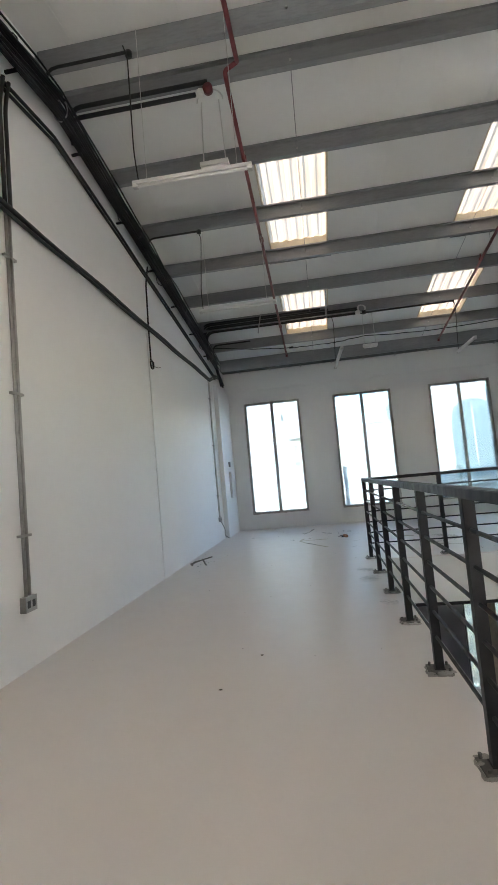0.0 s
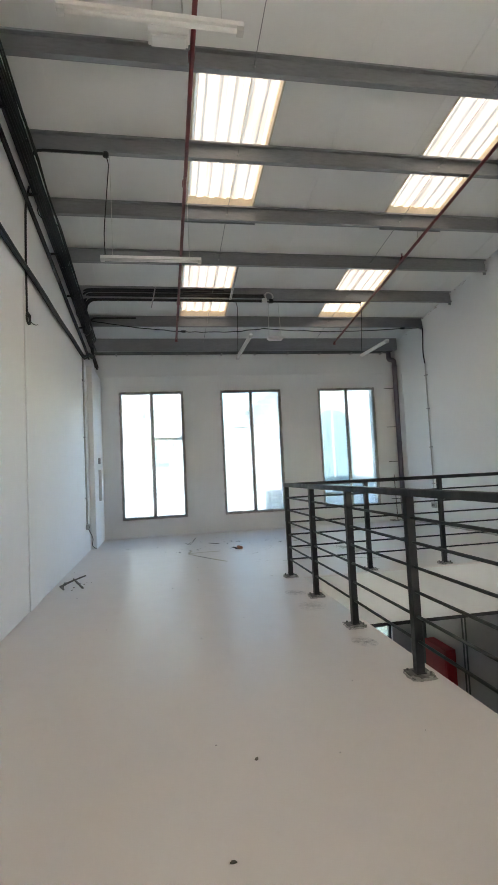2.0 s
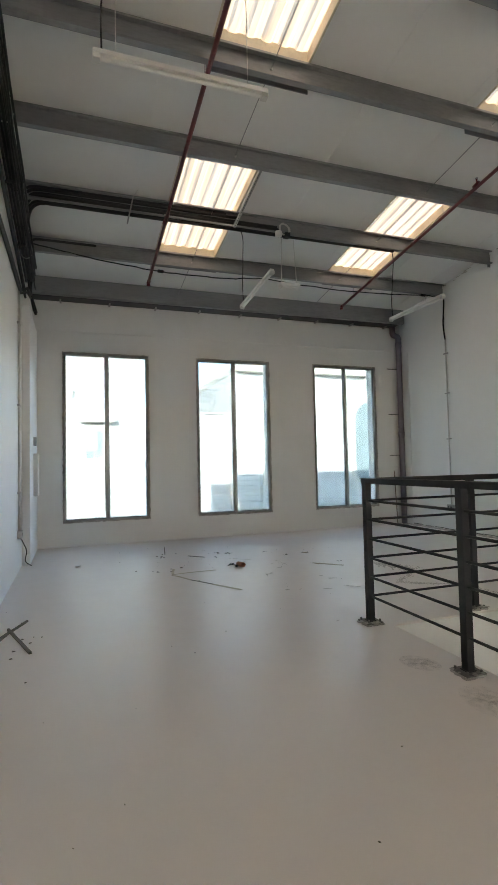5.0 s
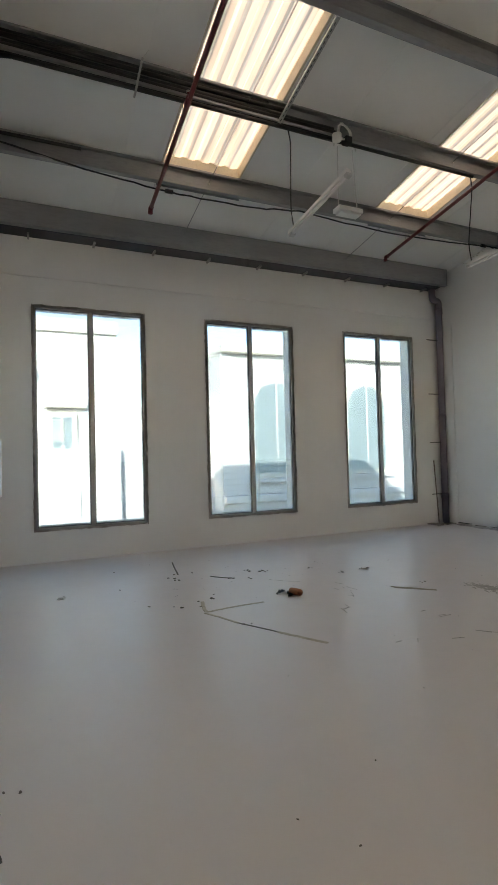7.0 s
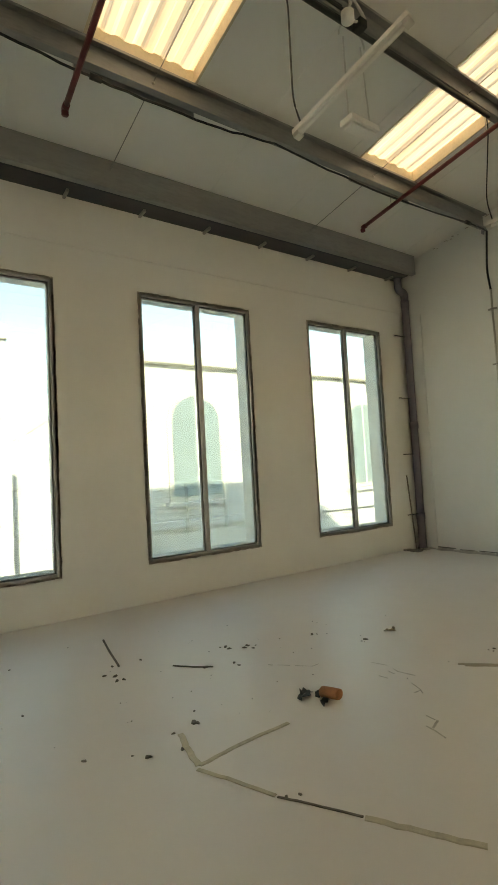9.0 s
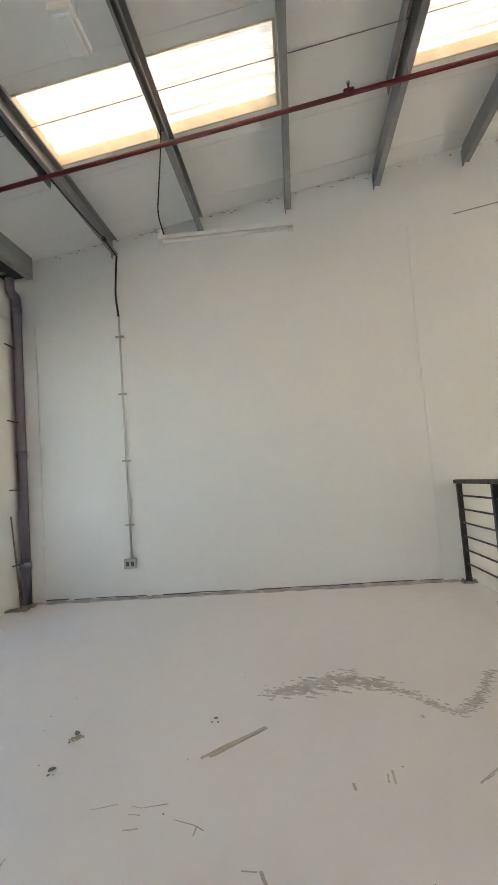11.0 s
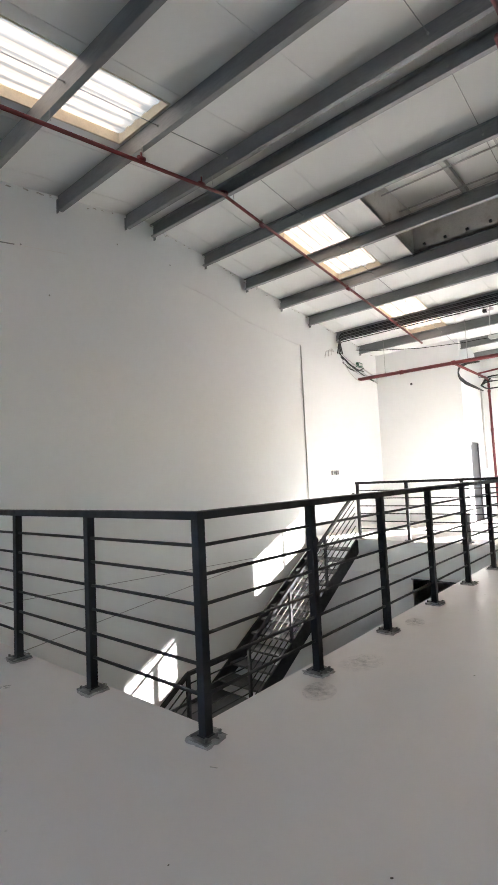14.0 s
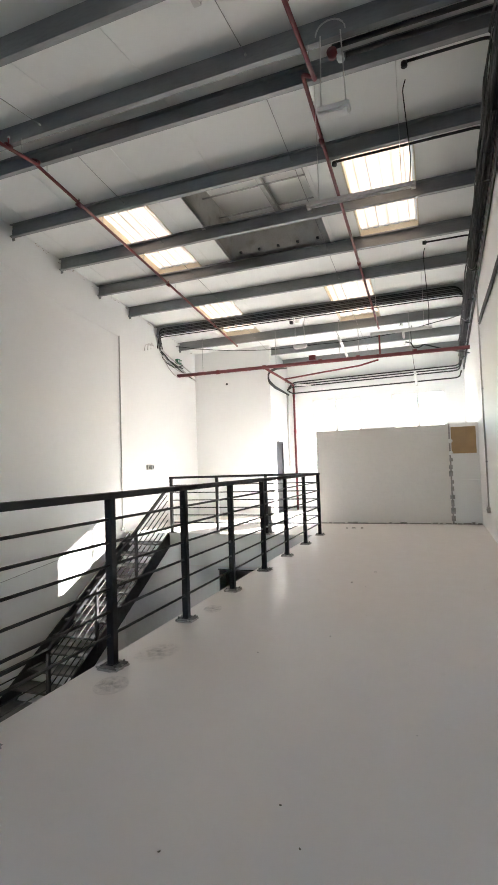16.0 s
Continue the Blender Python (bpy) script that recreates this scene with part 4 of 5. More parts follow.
for y0, y1 in ((-2.90, -2.86), (-2.84, -2.80), (-2.77, -2.73)):
    part("mark", box(E - 0.074, E - 0.0705, y0, y1, 3.945, 4.005), M_WHITEPL, sign, "pale mark")
# loop of cables at the corner room
loop = [(2.55, -5.27, 4.03), (2.55, -4.27, 3.86), (2.55, -3.67, 3.69), (2.55, -3.47, 3.54), (2.55, -3.59, 3.42), (2.55, -4.06, 3.34), (2.55, -4.73, 3.31), (2.55, -5.4, 3.27)]
for k in range(3):
    conduit(bend([(x + 0.012 * k, y - 0.03 * k, z - 0.03 * k * math.sin(i * 0.45)) for i, (x, y, z) in enumerate(loop)], 0.08, 4), 0.013, "black cable looping past the corner room", group="corner cables", name="cable", category="cable")
conduit([(BX - 0.02, -5.3, 1.25), (BX - 0.02, -5.3, 3.3)], 0.022, "grey conduit beside the dark door", M_GREYTUBE, "drop conduits")
thing("socket_box", box(BX - 0.045, BX - 0.001, -5.38, -5.22, 1.13, 1.25, bevel=0.004), M_WHITEPL, "pale socket box beside the dark door", "socket", "wall sockets")
# Short dark disc added for the small hole in the plaster.
thing("pipe_stub", tube([(3.80, BY + 0.001, 3.46), (3.80, BY + 0.02, 3.46)], 0.03, 10), M_DARK, "dark disc standing in for a small hole in the plastered wall", "pipe")
# slack cable across the north bay
for a, b, dr in (((W + 0.1, 10.40, 4.22), (-0.27, 10.375, 4.01), 0.03), ((-0.27, 10.375, 4.01), (1.3, 10.37, 4.07), 0.04), ((1.3, 10.37, 4.07), (4.245, 10.372, 4.08), 0.06), ((4.245, 10.372, 4.08), (E - 0.03, 10.40, 4.10), 0.0)):
    conduit(sagging(a, b, dr, seed=int(10 * a[0]) + 60), 0.009, "thin black cable slung across the north bay", group="north bay cable", name="cable", category="cable")
for p in ((-0.27, 10.375, 4.01), (4.245, 10.372, 4.08)):
    thing("junction_box", tube([(p[0] - 0.04, p[1], p[2]), (p[0] + 0.04, p[1], p[2])], 0.022, 10), M_CONDUIT, "small black cable joint", "junction box", "cable joints", smooth=True)
conduit(bend([(E - 0.03, 10.40, 4.10), (E - 0.02, 10.42, 3.95), (E - 0.035, 10.44, 3.6), (E - 0.02, 10.42, 3.35)], 0.1), 0.013, "black flexible conduit at the head of the wall drop", group="drop conduits")
conduit(sagging((E - 0.3, -2.2, 4.2), (1.2, -3.0, 4.05), 0.12, seed=77), 0.008, "thin black cable slung under the south roof", group="south slung cables", name="cable", category="cable")
conduit(sagging((1.2, -3.0, 4.05), (W + 0.2, -2.4, 4.15), 0.10, seed=78), 0.008, "thin black cable slung under the south roof", group="south slung cables", name="cable", category="cable")

# slotted hangers
thing("hanger_wire", tube([(-0.72, 9.20, zroof(9.2) - 0.01), (-0.785, 9.20, 4.39)], 0.003, 5), M_WIRE, "thin wire holding the slotted strut", "wire")
def strut(a, b, label):
    a, b = Vector(a), Vector(b)
    ob = thing("slotted_strut", sweep([a, b], [(-0.018, -0.004), (0.018, -0.004), (0.018, 0.012), (0.015, 0.012), (0.015, 0.0), (-0.015, 0.0), (-0.015, 0.012), (-0.018, 0.012)]), M_GALV, label, "strut", "slotted struts")
    n = int((b - a).length / 0.05)
    for k in range(1, n):
        p = a.lerp(b, k / n)
        d = (b - a).normalized() * 0.013
        part("slot", tube([p - d, p + d], 0.0065, 6), M_DARK, ob)
    return ob


strut((-0.78, 9.20, 4.40), (-0.85, 9.19, 4.07), "galvanised slotted strut holding the conduit bundle")
strut((0.494, 8.32, 4.43), (0.507, 9.34, 4.27), "galvanised slotted strut hanging across the conduit bundle")
strut((-0.9, -2.96, zbot(-2.96, -0.3)), (-0.9, -2.96, 3.72), "galvanised slotted strut holding the conduits")
strut((0.2, -2.96, zbot(-2.96, -0.3)), (0.2, -2.96, 3.80), "galvanised slotted strut holding the conduits")

# ---------------------------------------------------------------- red sprinkler pipes
def sprinkler(x_n, x_s, y_n, y_s, joints, label):
    ob = base("sprinkler_pipe", label, "pipe", "red sprinkler pipes")
    zz = lambda y: zbot(y, x_n) - 0.145
    jy = 3.84
    line = [(x_n, y_n, zz(y_n)), (x_n, jy + 0.03, zz(jy) - 0.05), (x_n, jy, zz(jy) + 0.0), (x_s, jy, zz(jy) + 0.06), (x_s, jy - 0.05, zz(jy) + 0.04), (x_s, y_s, zz(y_s) + 0.0)]
    part("pipe", tube(bend(line, 0.05), 0.021, 10), M_RED, ob, smooth=True)
    for y in joints:
        x = x_n if y > jy else x_s
        part("coupling", tube([(x, y - 0.04, zz(y - 0.04) - (0.02 if y > 3 and y < jy + 1 else 0)), (x, y + 0.04, zz(y + 0.04) - (0.02 if y > 3 and y < jy + 1 else 0))], 0.029, 10), M_RED, ob, smooth=True)
        hook = part("sprinkler_head", tube([(x, y, zz(y) + 0.015), (x, y, zz(y) + 0.07)], 0.009, 8), M_RED, ob)
        part("tip", tube([(x, y, zz(y) + 0.07), (x, y, zz(y) + 0.085)], 0.016, 8), M_GALV, hook)
    for y in PURLINS:
        if y_s < y < y_n:
            x = x_n if y > jy else x_s
            part("clip", tube([(x, y, zz(y) + 0.02), (x, y, zbot(y, x) + 0.01)], 0.004, 5), M_GALV, ob)
    part("end_cap", tube(bend([(x_n, y_n - 0.02, zz(y_n)), (x_n, y_n + 0.03, zz(y_n)), (x_n, y_n + 0.03, zz(y_n) - 0.05)], 0.02), 0.026, 10), M_RED, ob, smooth=True)
    return ob


sprinkler(-0.40, -0.28, 10.66, -2.70, (9.2, 6.4, 4.9, 3.0, 0.2, -1.6), "dark red sprinkler pipe slung under the roof purlins")
sprinkler(2.926, 3.04, 10.83, -2.70, (7.75, 5.2, 4.3, 3.0, 0.6, -1.4), "dark red sprinkler pipe slung under the roof purlins")
main = base("sprinkler_main", "thick dark red sprinkler main crossing the hall below the roof", "pipe")
part("pipe", tube([(E - 0.02, -2.76, 3.60), (W + 0.02, -2.76, 3.56)], 0.042, 12), M_RED, main, smooth=True)
for x in (3.6, 2.4, 1.05, 0.2, -1.0):
    part("coupling", tube([(x - 0.04, -2.76, 3.59), (x + 0.04, -2.76, 3.59)], 0.052, 12), M_RED, main, smooth=True)
for x in (4.0, 2.1, 0.6, -0.9):
    part("hanger", tube([(x, -2.76, 3.64), (x, -2.76, zroof(-2.76, x) - 0.01)], 0.006, 6), M_GALV, main)
part("valve", box(1.15, 1.30, -2.84, -2.68, 3.63, 3.74, bevel=0.02), M_RED, main)
part("branch", tube(bend([(-0.28, -2.70, 4.05), (-0.28, -2.70, 3.60)], 0.05), 0.021, 10), M_RED, main, smooth=True)
riser = base("sprinkler_riser", "dark red pipe from the main down the south corner", "pipe")
part("pipe", tube(bend([(2.40, -2.8, 3.58), (2.40, -5.36, 3.55), (2.40, -5.36, 0.0)], 0.12), 0.03, 10), M_RED, riser, smooth=True)
part("pipe", tube(bend([(2.36, -4.4, 3.56), (0.4, -4.4, 3.72), (-0.1, -4.1, 3.76)], 0.06), 0.022, 10), M_RED, riser, smooth=True)
for z in (1.0, 2.2, 3.2):
    part("coupling", tube([(2.40, -5.36, z), (2.40, -5.36, z + 0.07)], 0.038, 10), M_RED, riser, smooth=True)

# ---------------------------------------------------------------- lamps
def tube_lamp(a, b, cable_from, label, cord=M_CONDUIT):
    """A hanging fluorescent batten: tray, tube, end caps and its wires."""
    a, b = Vector(a), Vector(b)
    ob = base("batten_lamp", label, "lamp", "hanging batten lamps")
    d = (b - a).normalized()
    part("tray", sweep([a, b], [(-0.03, 0.0), (0.03, 0.0), (0.022, 0.035), (-0.022, 0.035)]), M_WHITEPL, ob)
    part("tube", tube([a + d * 0.03 - Vector((0, 0, 0.009)), b - d * 0.03 - Vector((0, 0, 0.009))], 0.013, 10), M_WHITEPL, ob, smooth=True)
    for p, q in ((a, a + d * 0.04), (b - d * 0.04, b)):
        part("end_cap", sweep([p, q], [(-0.024, -0.024), (0.024, -0.024), (0.028, 0.004), (-0.028, 0.004)]), M_WIRE, ob)
    for s in (0.12, 0.88):
        p = a.lerp(b, s)
        if cable_from[1] == "level":
            part("wire", tube([p + Vector((0, 0, 0.03)), (p.x, p.y, zroof(p.y, p.x) - 0.01)], 0.003, 5), M_WIRE, ob)
    c = Vector(cable_from[0])
    e = a if (a - c).length < (b - c).length else b
    part("cable", tube(bend([c, c + Vector((0.03, 0.01, -0.1)), e.lerp(c, 0.25) + Vector((0.02, 0.02, 0)), e + d * (0.05 if e == a else -0.05) + Vector((0, 0, 0.04))], 0.1), 0.006, 6), cord, ob)
    return ob


tube_lamp((-1.249, 3.57, 3.816), (-0.214, 3.59, 3.816), ((-1.20, 3.42, zbot(3.42, -1.2) - 0.07), "level"), "white fluorescent batten hanging level below the ridge")
tube_lamp((-1.335, 6.238, 3.586), (-0.265, 6.234, 3.586), ((-1.24, 6.12, zbot(6.12, -1.2) - 0.07), "level"), "white fluorescent batten hanging level on thin wires")
tube_lamp((0.572, 9.287, 3.22), (0.69, 8.52, 3.41), ((0.60, 9.335, zbot(9.37) - 0.035), "loose"), "white fluorescent batten hanging askew from its cable")
tube_lamp((2.884, 9.408, 3.27), (2.874, 8.301, 3.25), ((2.89, 9.335, zbot(9.37) - 0.035), "loose"), "white fluorescent batten hanging beside the sprinkler pipe")
tube_lamp((-1.35, -0.75, 3.55), (-0.30, -0.75, 3.55), ((-1.30, 0.20, zbot(0.2, -1.2) - 0.07), "level"), "white fluorescent batten hanging level under the south roof")
tube_lamp((2.2, -4.9, 3.45), (1.75, -4.7, 3.38), ((2.4, -4.6, 3.6), "loose"), "white fluorescent batten leaning against the cables")


def emergency_light(x, y, z, top, label):
    ob = base("emergency_light", label, "lamp", "hanging emergency lights")
    part("body", box(x - 0.14, x + 0.14, y - 0.06, y + 0.06, z, z + 0.045, bevel=0.012), M_WHITEPL, ob)
    part("diffuser", box(x - 0.12, x + 0.12, y - 0.045, y + 0.045, z - 0.022, z - 0.001, bevel=0.008), M_WHITEPL, ob)
    for dx in (-0.11, 0.11):
        part("wire", tube([(x + dx, y, z + 0.045), (x + dx * 0.8, y + 0.02, top - 0.02)], 0.006, 6), M_WIRE, ob)
    part("cord_loop", tube([(x + 0.13 * math.cos(a), y + 0.02, top - 0.02 + 0.12 * math.sin(a)) for a in np.linspace(0, math.pi, 12)], 0.007, 6), M_WIRE, ob)
    return ob


emergency_light(-0.62, 4.20, 4.27, zbot(4.1, -0.5) - 0.04, "white emergency light hanging on two wires from the ridge")
emergency_light(1.289, 9.40, 3.59, 4.28, "white emergency light hanging on two wires from the conduit")
emergency_light(1.25, -1.75, 3.72, 4.28, "white emergency light hanging on two wires under the south roof")
# sounder and coil on the ridge conduit, coil on the north bundle
al = base("fire_sounder", "white round fire sounder on a red base box", "alarm")
part("sounder", tube([(-0.672, 3.985, 4.90), (-0.672, 4.035, 4.90)], 0.034, 18), M_WHITEPL, al, "white sounder", smooth=True)
part("base_disc", tube([(-0.60, 4.0, 4.945), (-0.60, 4.06, 4.945)], 0.046, 20), M_RED, al, "round red base", smooth=True)
for cx, cy, cz, s in ((1.183, 9.30, 4.315, 1), (1.40, -1.78, 4.36, 2)):
    coil = thing("cable_coil", tube([(cx + (0.07 + 0.012 * math.sin(k * 1.7)) * math.cos(k * 0.45), cy - 0.03 + 0.012 * math.sin(k * 0.9), cz + (0.07 + 0.01 * math.cos(k * 1.3)) * math.sin(k * 0.45)) for k in range(48)], 0.008, 6), M_WIRE, "pale coil of spare cable hung on the conduit bundle", "cable coil", "spare cable coils", smooth=True)
    part("smoke_detector", tube([(cx - 0.08, cy - 0.02, cz - 0.10), (cx - 0.08, cy - 0.02, cz - 0.04)], 0.045, 14), M_WHITEPL, coil, "white round detector", smooth=True)
    part("tape", box(cx + 0.0, cx + 0.07, cy - 0.06, cy + 0.02, cz - 0.11, cz - 0.05, bevel=0.01), M_CONDUIT, coil)

# plaster joint and nail holes on the east wall
thing("plaster_joint", sweep([(E - 0.002, y, z) for y, z in [(3.0, 4.475), (2.46, 4.43), (1.40, 4.203), (-0.26, 4.04)]], [(-0.003, -0.008), (0.003, -0.006), (0.003, 0.006), (-0.003, 0.008)]), M_WALL, "thin plaster joint following the roof line", "trim", kind="structure")
for y, z in ((4.26, 4.733), (3.27, 4.724), (5.31, 3.71), (5.67, 4.26)):
    thing("nail_hole", tube([(E - 0.004, y, z), (E - 0.001, y, z)], 0.011, 8), M_FILLER, "small grey nail hole in the white plaster", "hole", "nail holes in the plaster")

# short grey pipe left standing on the south platform
stub = thing("pipe_stub", tube([(1.663, -0.515, 0.001), (1.663, -0.515, 0.50)], 0.05, 14), M_STEEL, "short grey pipe standing upright on the platform", "pipe", smooth=True)
part("flange", tube([(1.663, -0.515, 0.0006), (1.663, -0.515, 0.012)], 0.09, 14), M_DARK, stub)
tube_lamp((0.666, -3.1, 4.173), (0.631, -4.0, 3.897), ((0.686, -3.050, zroof(-3.050) - 0.002), "loose"), "white batten hanging askew from the cables of the south bay")
tube_lamp((-0.731, -3.4, 4.371), (-0.731, -4.3, 4.115), ((-0.711, -3.350, zroof(-3.350) - 0.002), "loose"), "white batten hanging askew from the cables of the south bay")
tube_lamp((-0.951, -3.7, 3.296), (-0.95, -4.6, 3.136), ((-0.931, -3.650, zroof(-3.650) - 0.002), "loose"), "white batten hanging askew from the cables of the south bay")
conduit(bend([(-0.804, -3.0, 3.868), (-0.92, -3.0, 3.842), (-0.973, -3.0, 3.711), (-1.102, -3.0, 3.721), (-1.174, -3.0, 3.774), (-1.622, -3.0, 3.611), (-2.081, -3.0, 3.487)], 0.05), 0.014, "kinked black cable end under the south roof", group="south slung cables", name="cable", category="cable")

# ---------------------------------------------------------------- rainwater pipe in the north-east corner
PX, PYN = E - 0.075, N - 0.09
rain = base("rainwater_pipe", "violet-grey plastic rainwater pipe in the corner", "pipe")
part("pipe", tube(bend([(PX - 0.13, PYN, 3.90), (PX - 0.13, PYN, 3.73), (PX, PYN, 3.71), (PX, PYN, 0.02)], 0.05), 0.055, 14), M_UPVC, rain, smooth=True)
for z in (0.42, 1.72, 3.50):
    part("coupling", tube([(PX, PYN, z), (PX, PYN, z + 0.09)], 0.062, 14), M_UPVC, rain, smooth=True)
for z in (0.50, 1.35, 2.15, 3.05):
    part("clamp", box(PX - 0.28, PX + 0.065, N - 0.10, N - 0.085, z - 0.006, z + 0.006), M_DARK, rain)
rod = thing("rebar_offcut", tube([(E - 0.25, 11.65, 0.0), (E - 0.22, N - 0.012, 1.05)], 0.009, 8), M_DUSTY, "thin steel rod leaning in the corner", "rod")
bm = bmesh.new()
rnd = random.Random(11)
for k in range(40):
    x, y = rnd.uniform(E - 0.38, E - 0.02), rnd.uniform(11.55, N - 0.02)
    r = rnd.uniform(0.008, 0.03)
    box(x - r, x + r, y - r * 0.7, y + r * 0.7, 0.0006, r * 0.8, bm)
thing("rubble", bm, M_CONCRETE, "crumbs of mortar in the corner by the pipe", "debris", kind="stuff")

# plaster seams on the stairwell wall
for a, b in (((5.9, -0.02), (1.4, -0.16)), ((6.3, -0.66), (1.4, -0.20))):
    thing("trim", sweep([(E - 0.0015, a[0], a[1]), (E - 0.0015, b[0], b[1])], [(-0.004, -0.004), (0.004, -0.004), (0.004, 0.004), (-0.004, 0.004)]), M_FILLER, "thin plaster seam on the stairwell wall", "trim", kind="structure")
thing("trim", sweep([(E - 0.0015, 6.42, 4.134), (E - 0.0015, 5.05, 4.338)], [(-0.003, -0.003), (0.003, -0.003), (0.003, 0.003), (-0.003, 0.003)]), M_BOARD, "thin plaster seam high on the wall", "trim", kind="structure")

thing("trim", sweep([(E - 0.003, 6.40, 4.137), (E - 0.003, 5.75, 4.235)], [(-0.003, -0.006), (0.003, -0.006), (0.003, 0.006), (-0.003, 0.006)]), M_FILLER, "open dark crack in the plaster high on the wall", "trim", kind="structure")
bm = bmesh.new()
rnd = random.Random(53)
for k in range(150):
    y = rnd.uniform(-3.6, 11.3)
    w, h = rnd.uniform(0.006, 0.03), rnd.uniform(0.003, 0.012)
    z = zroof(y, E) - 0.012 - abs(rnd.gauss(0, 0.025))
    box(E - 0.004 - rnd.uniform(0, 0.012), E - 0.001, y - w, y + w, z - h, z, bm)
thing("mortar_crumbs", bm, M_GRIT, "broken plaster and mortar along the roof line of the wall", "trim", kind="stuff")

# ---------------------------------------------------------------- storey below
# Thin violet-grey sheets added over the white lower walls to darken them.
thing("trim", box(E - 0.014, E - 0.002, VY1 + 0.02, N - 0.02, LOW + 0.002, -SLAB - 0.04), M_LOWGREY, "added dark violet-grey sheet over the lower east wall", "wall", kind="structure")
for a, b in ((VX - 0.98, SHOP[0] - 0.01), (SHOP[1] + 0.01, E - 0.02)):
    thing("trim", box(a, b, N - 0.014, N - 0.002, LOW + 0.002, -SLAB - 0.04), M_LOWGREY, "added dark violet-grey sheet over the wall beside the shopfront", "wall", kind="structure")
for y in (9.62, 9.72):
    thing("standpipe", tube([(E - 0.04, y, LOW), (E - 0.04, y, -SLAB)], 0.016, 8), M_DARK, "thin dark pipe down the wall of the storey below", "pipe", "lower wall pipes", smooth=True)
cab = base("hose_cabinet", "red fire hose cabinet on the wall of the storey below", "cabinet")
part("body", box(E - 0.22, E - 0.016, 10.05, 10.85, -3.58, -2.38, bevel=0.01), M_REDBOX, cab)
part("door", box(E - 0.235, E - 0.222, 10.08, 10.82, -3.55, -2.41, bevel=0.004), M_REDBOX, cab)
part("handle", box(E - 0.25, E - 0.236, 10.13, 10.18, -3.04, -2.94), M_GALV, cab)
rp = thing("standpipe", tube([(E - 0.12, 11.05, LOW), (E - 0.12, 11.05, -SLAB)], 0.05, 12), M_DARK, "dark vertical pipe on the wall of the storey below", "pipe", smooth=True)
thing("board", box(3.25, 3.62, 11.55, 11.70, LOW, -1.7, bevel=0.005), M_CARD, "beige board standing at the glass of the storey below", "board")

# ---------------------------------------------------------------- debris on the floor
def chip_mesh(r, seed, h=0.5):
    rnd = random.Random(seed)
    bm = bmesh.new()
    n = rnd.choice((5, 6, 7))
    lo, hi = [], []
    for i in range(n):
        a = 2 * math.pi * i / n
        q = r * rnd.uniform(0.5, 1.0)
        lo.append(bm.verts.new((q * math.cos(a) * 1.5, q * math.sin(a), 0)))
        hi.append(bm.verts.new((q * math.cos(a) * 1.2, q * math.sin(a) * 0.75, r * h * rnd.uniform(0.6, 1.0))))
    bm.faces.new(lo[::-1])
    bm.faces.new(hi)
    for i in range(n):
        bm.faces.new((lo[i], lo[(i + 1) % n], hi[(i + 1) % n], hi[i]))
    return bm


CHIPS = [mesh_of("debris_chip", chip_mesh(0.0125, k), M_DUSTY) for k in range(6)]


def chip(x, y, size=1.0, k=0):
    ob = new("debris_chip", CHIPS[k % 6])
    ob.matrix_basis = pose(x, y, 0.0006, 0, 0, (k * 67) % 360) @ Matrix.Diagonal((size, size, size, 1))
    return tagged(ob, "small dusty chip of building debris on the floor", "debris", "floor debris")


rnd = random.Random(21)
for k in range(26):
    chip(rnd.gauss(-0.1, 0.5), rnd.gauss(9.8, 0.5), rnd.choice((0.2, 0.25, 0.3, 0.4)), k)
for k in range(14):
    chip(rnd.uniform(0.5, 2.4), rnd.uniform(7.4, 10.2), rnd.uniform(0.15, 0.35), k)
for k in range(14):
    chip(rnd.uniform(-1.9, 0.5), rnd.uniform(3.0, 8.6), rnd.uniform(0.18, 0.34), k)
for k in range(16):
    chip(rnd.gauss(-1.85, 0.12), rnd.gauss(7.3, 0.3), rnd.uniform(0.4, 1.1), k)
for k, (x, y, sz) in enumerate(((0.15, 9.97, 1.5), (0.44, 10.2, 1.3), (0.57, 10.12, 1.2), (-0.34, 10.23, 1.3), (-0.30, 10.40, 1.2), (1.49, 9.66, 1.2), (1.58, 9.67, 1.6), (1.70, 8.96, 0.9), (-0.54, 9.25, 1.4), (-0.24, 9.39, 1.5), (0.36, -1.33, 2.4), (0.24, -1.36, 2.4), (0.08, -1.36, 2.6), (1.25, 9.64, 1.4), (-0.13, 5.22, 0.45), (-0.53, 4.79, 0.4), (-0.71, 6.62, 0.5), (-0.40, 6.95, 0.4), (-0.83, 6.80, 0.4), (-0.60, 2.55, 0.9), (-0.42, 3.1, 1.0))):
    chip(x, y, sz, k)

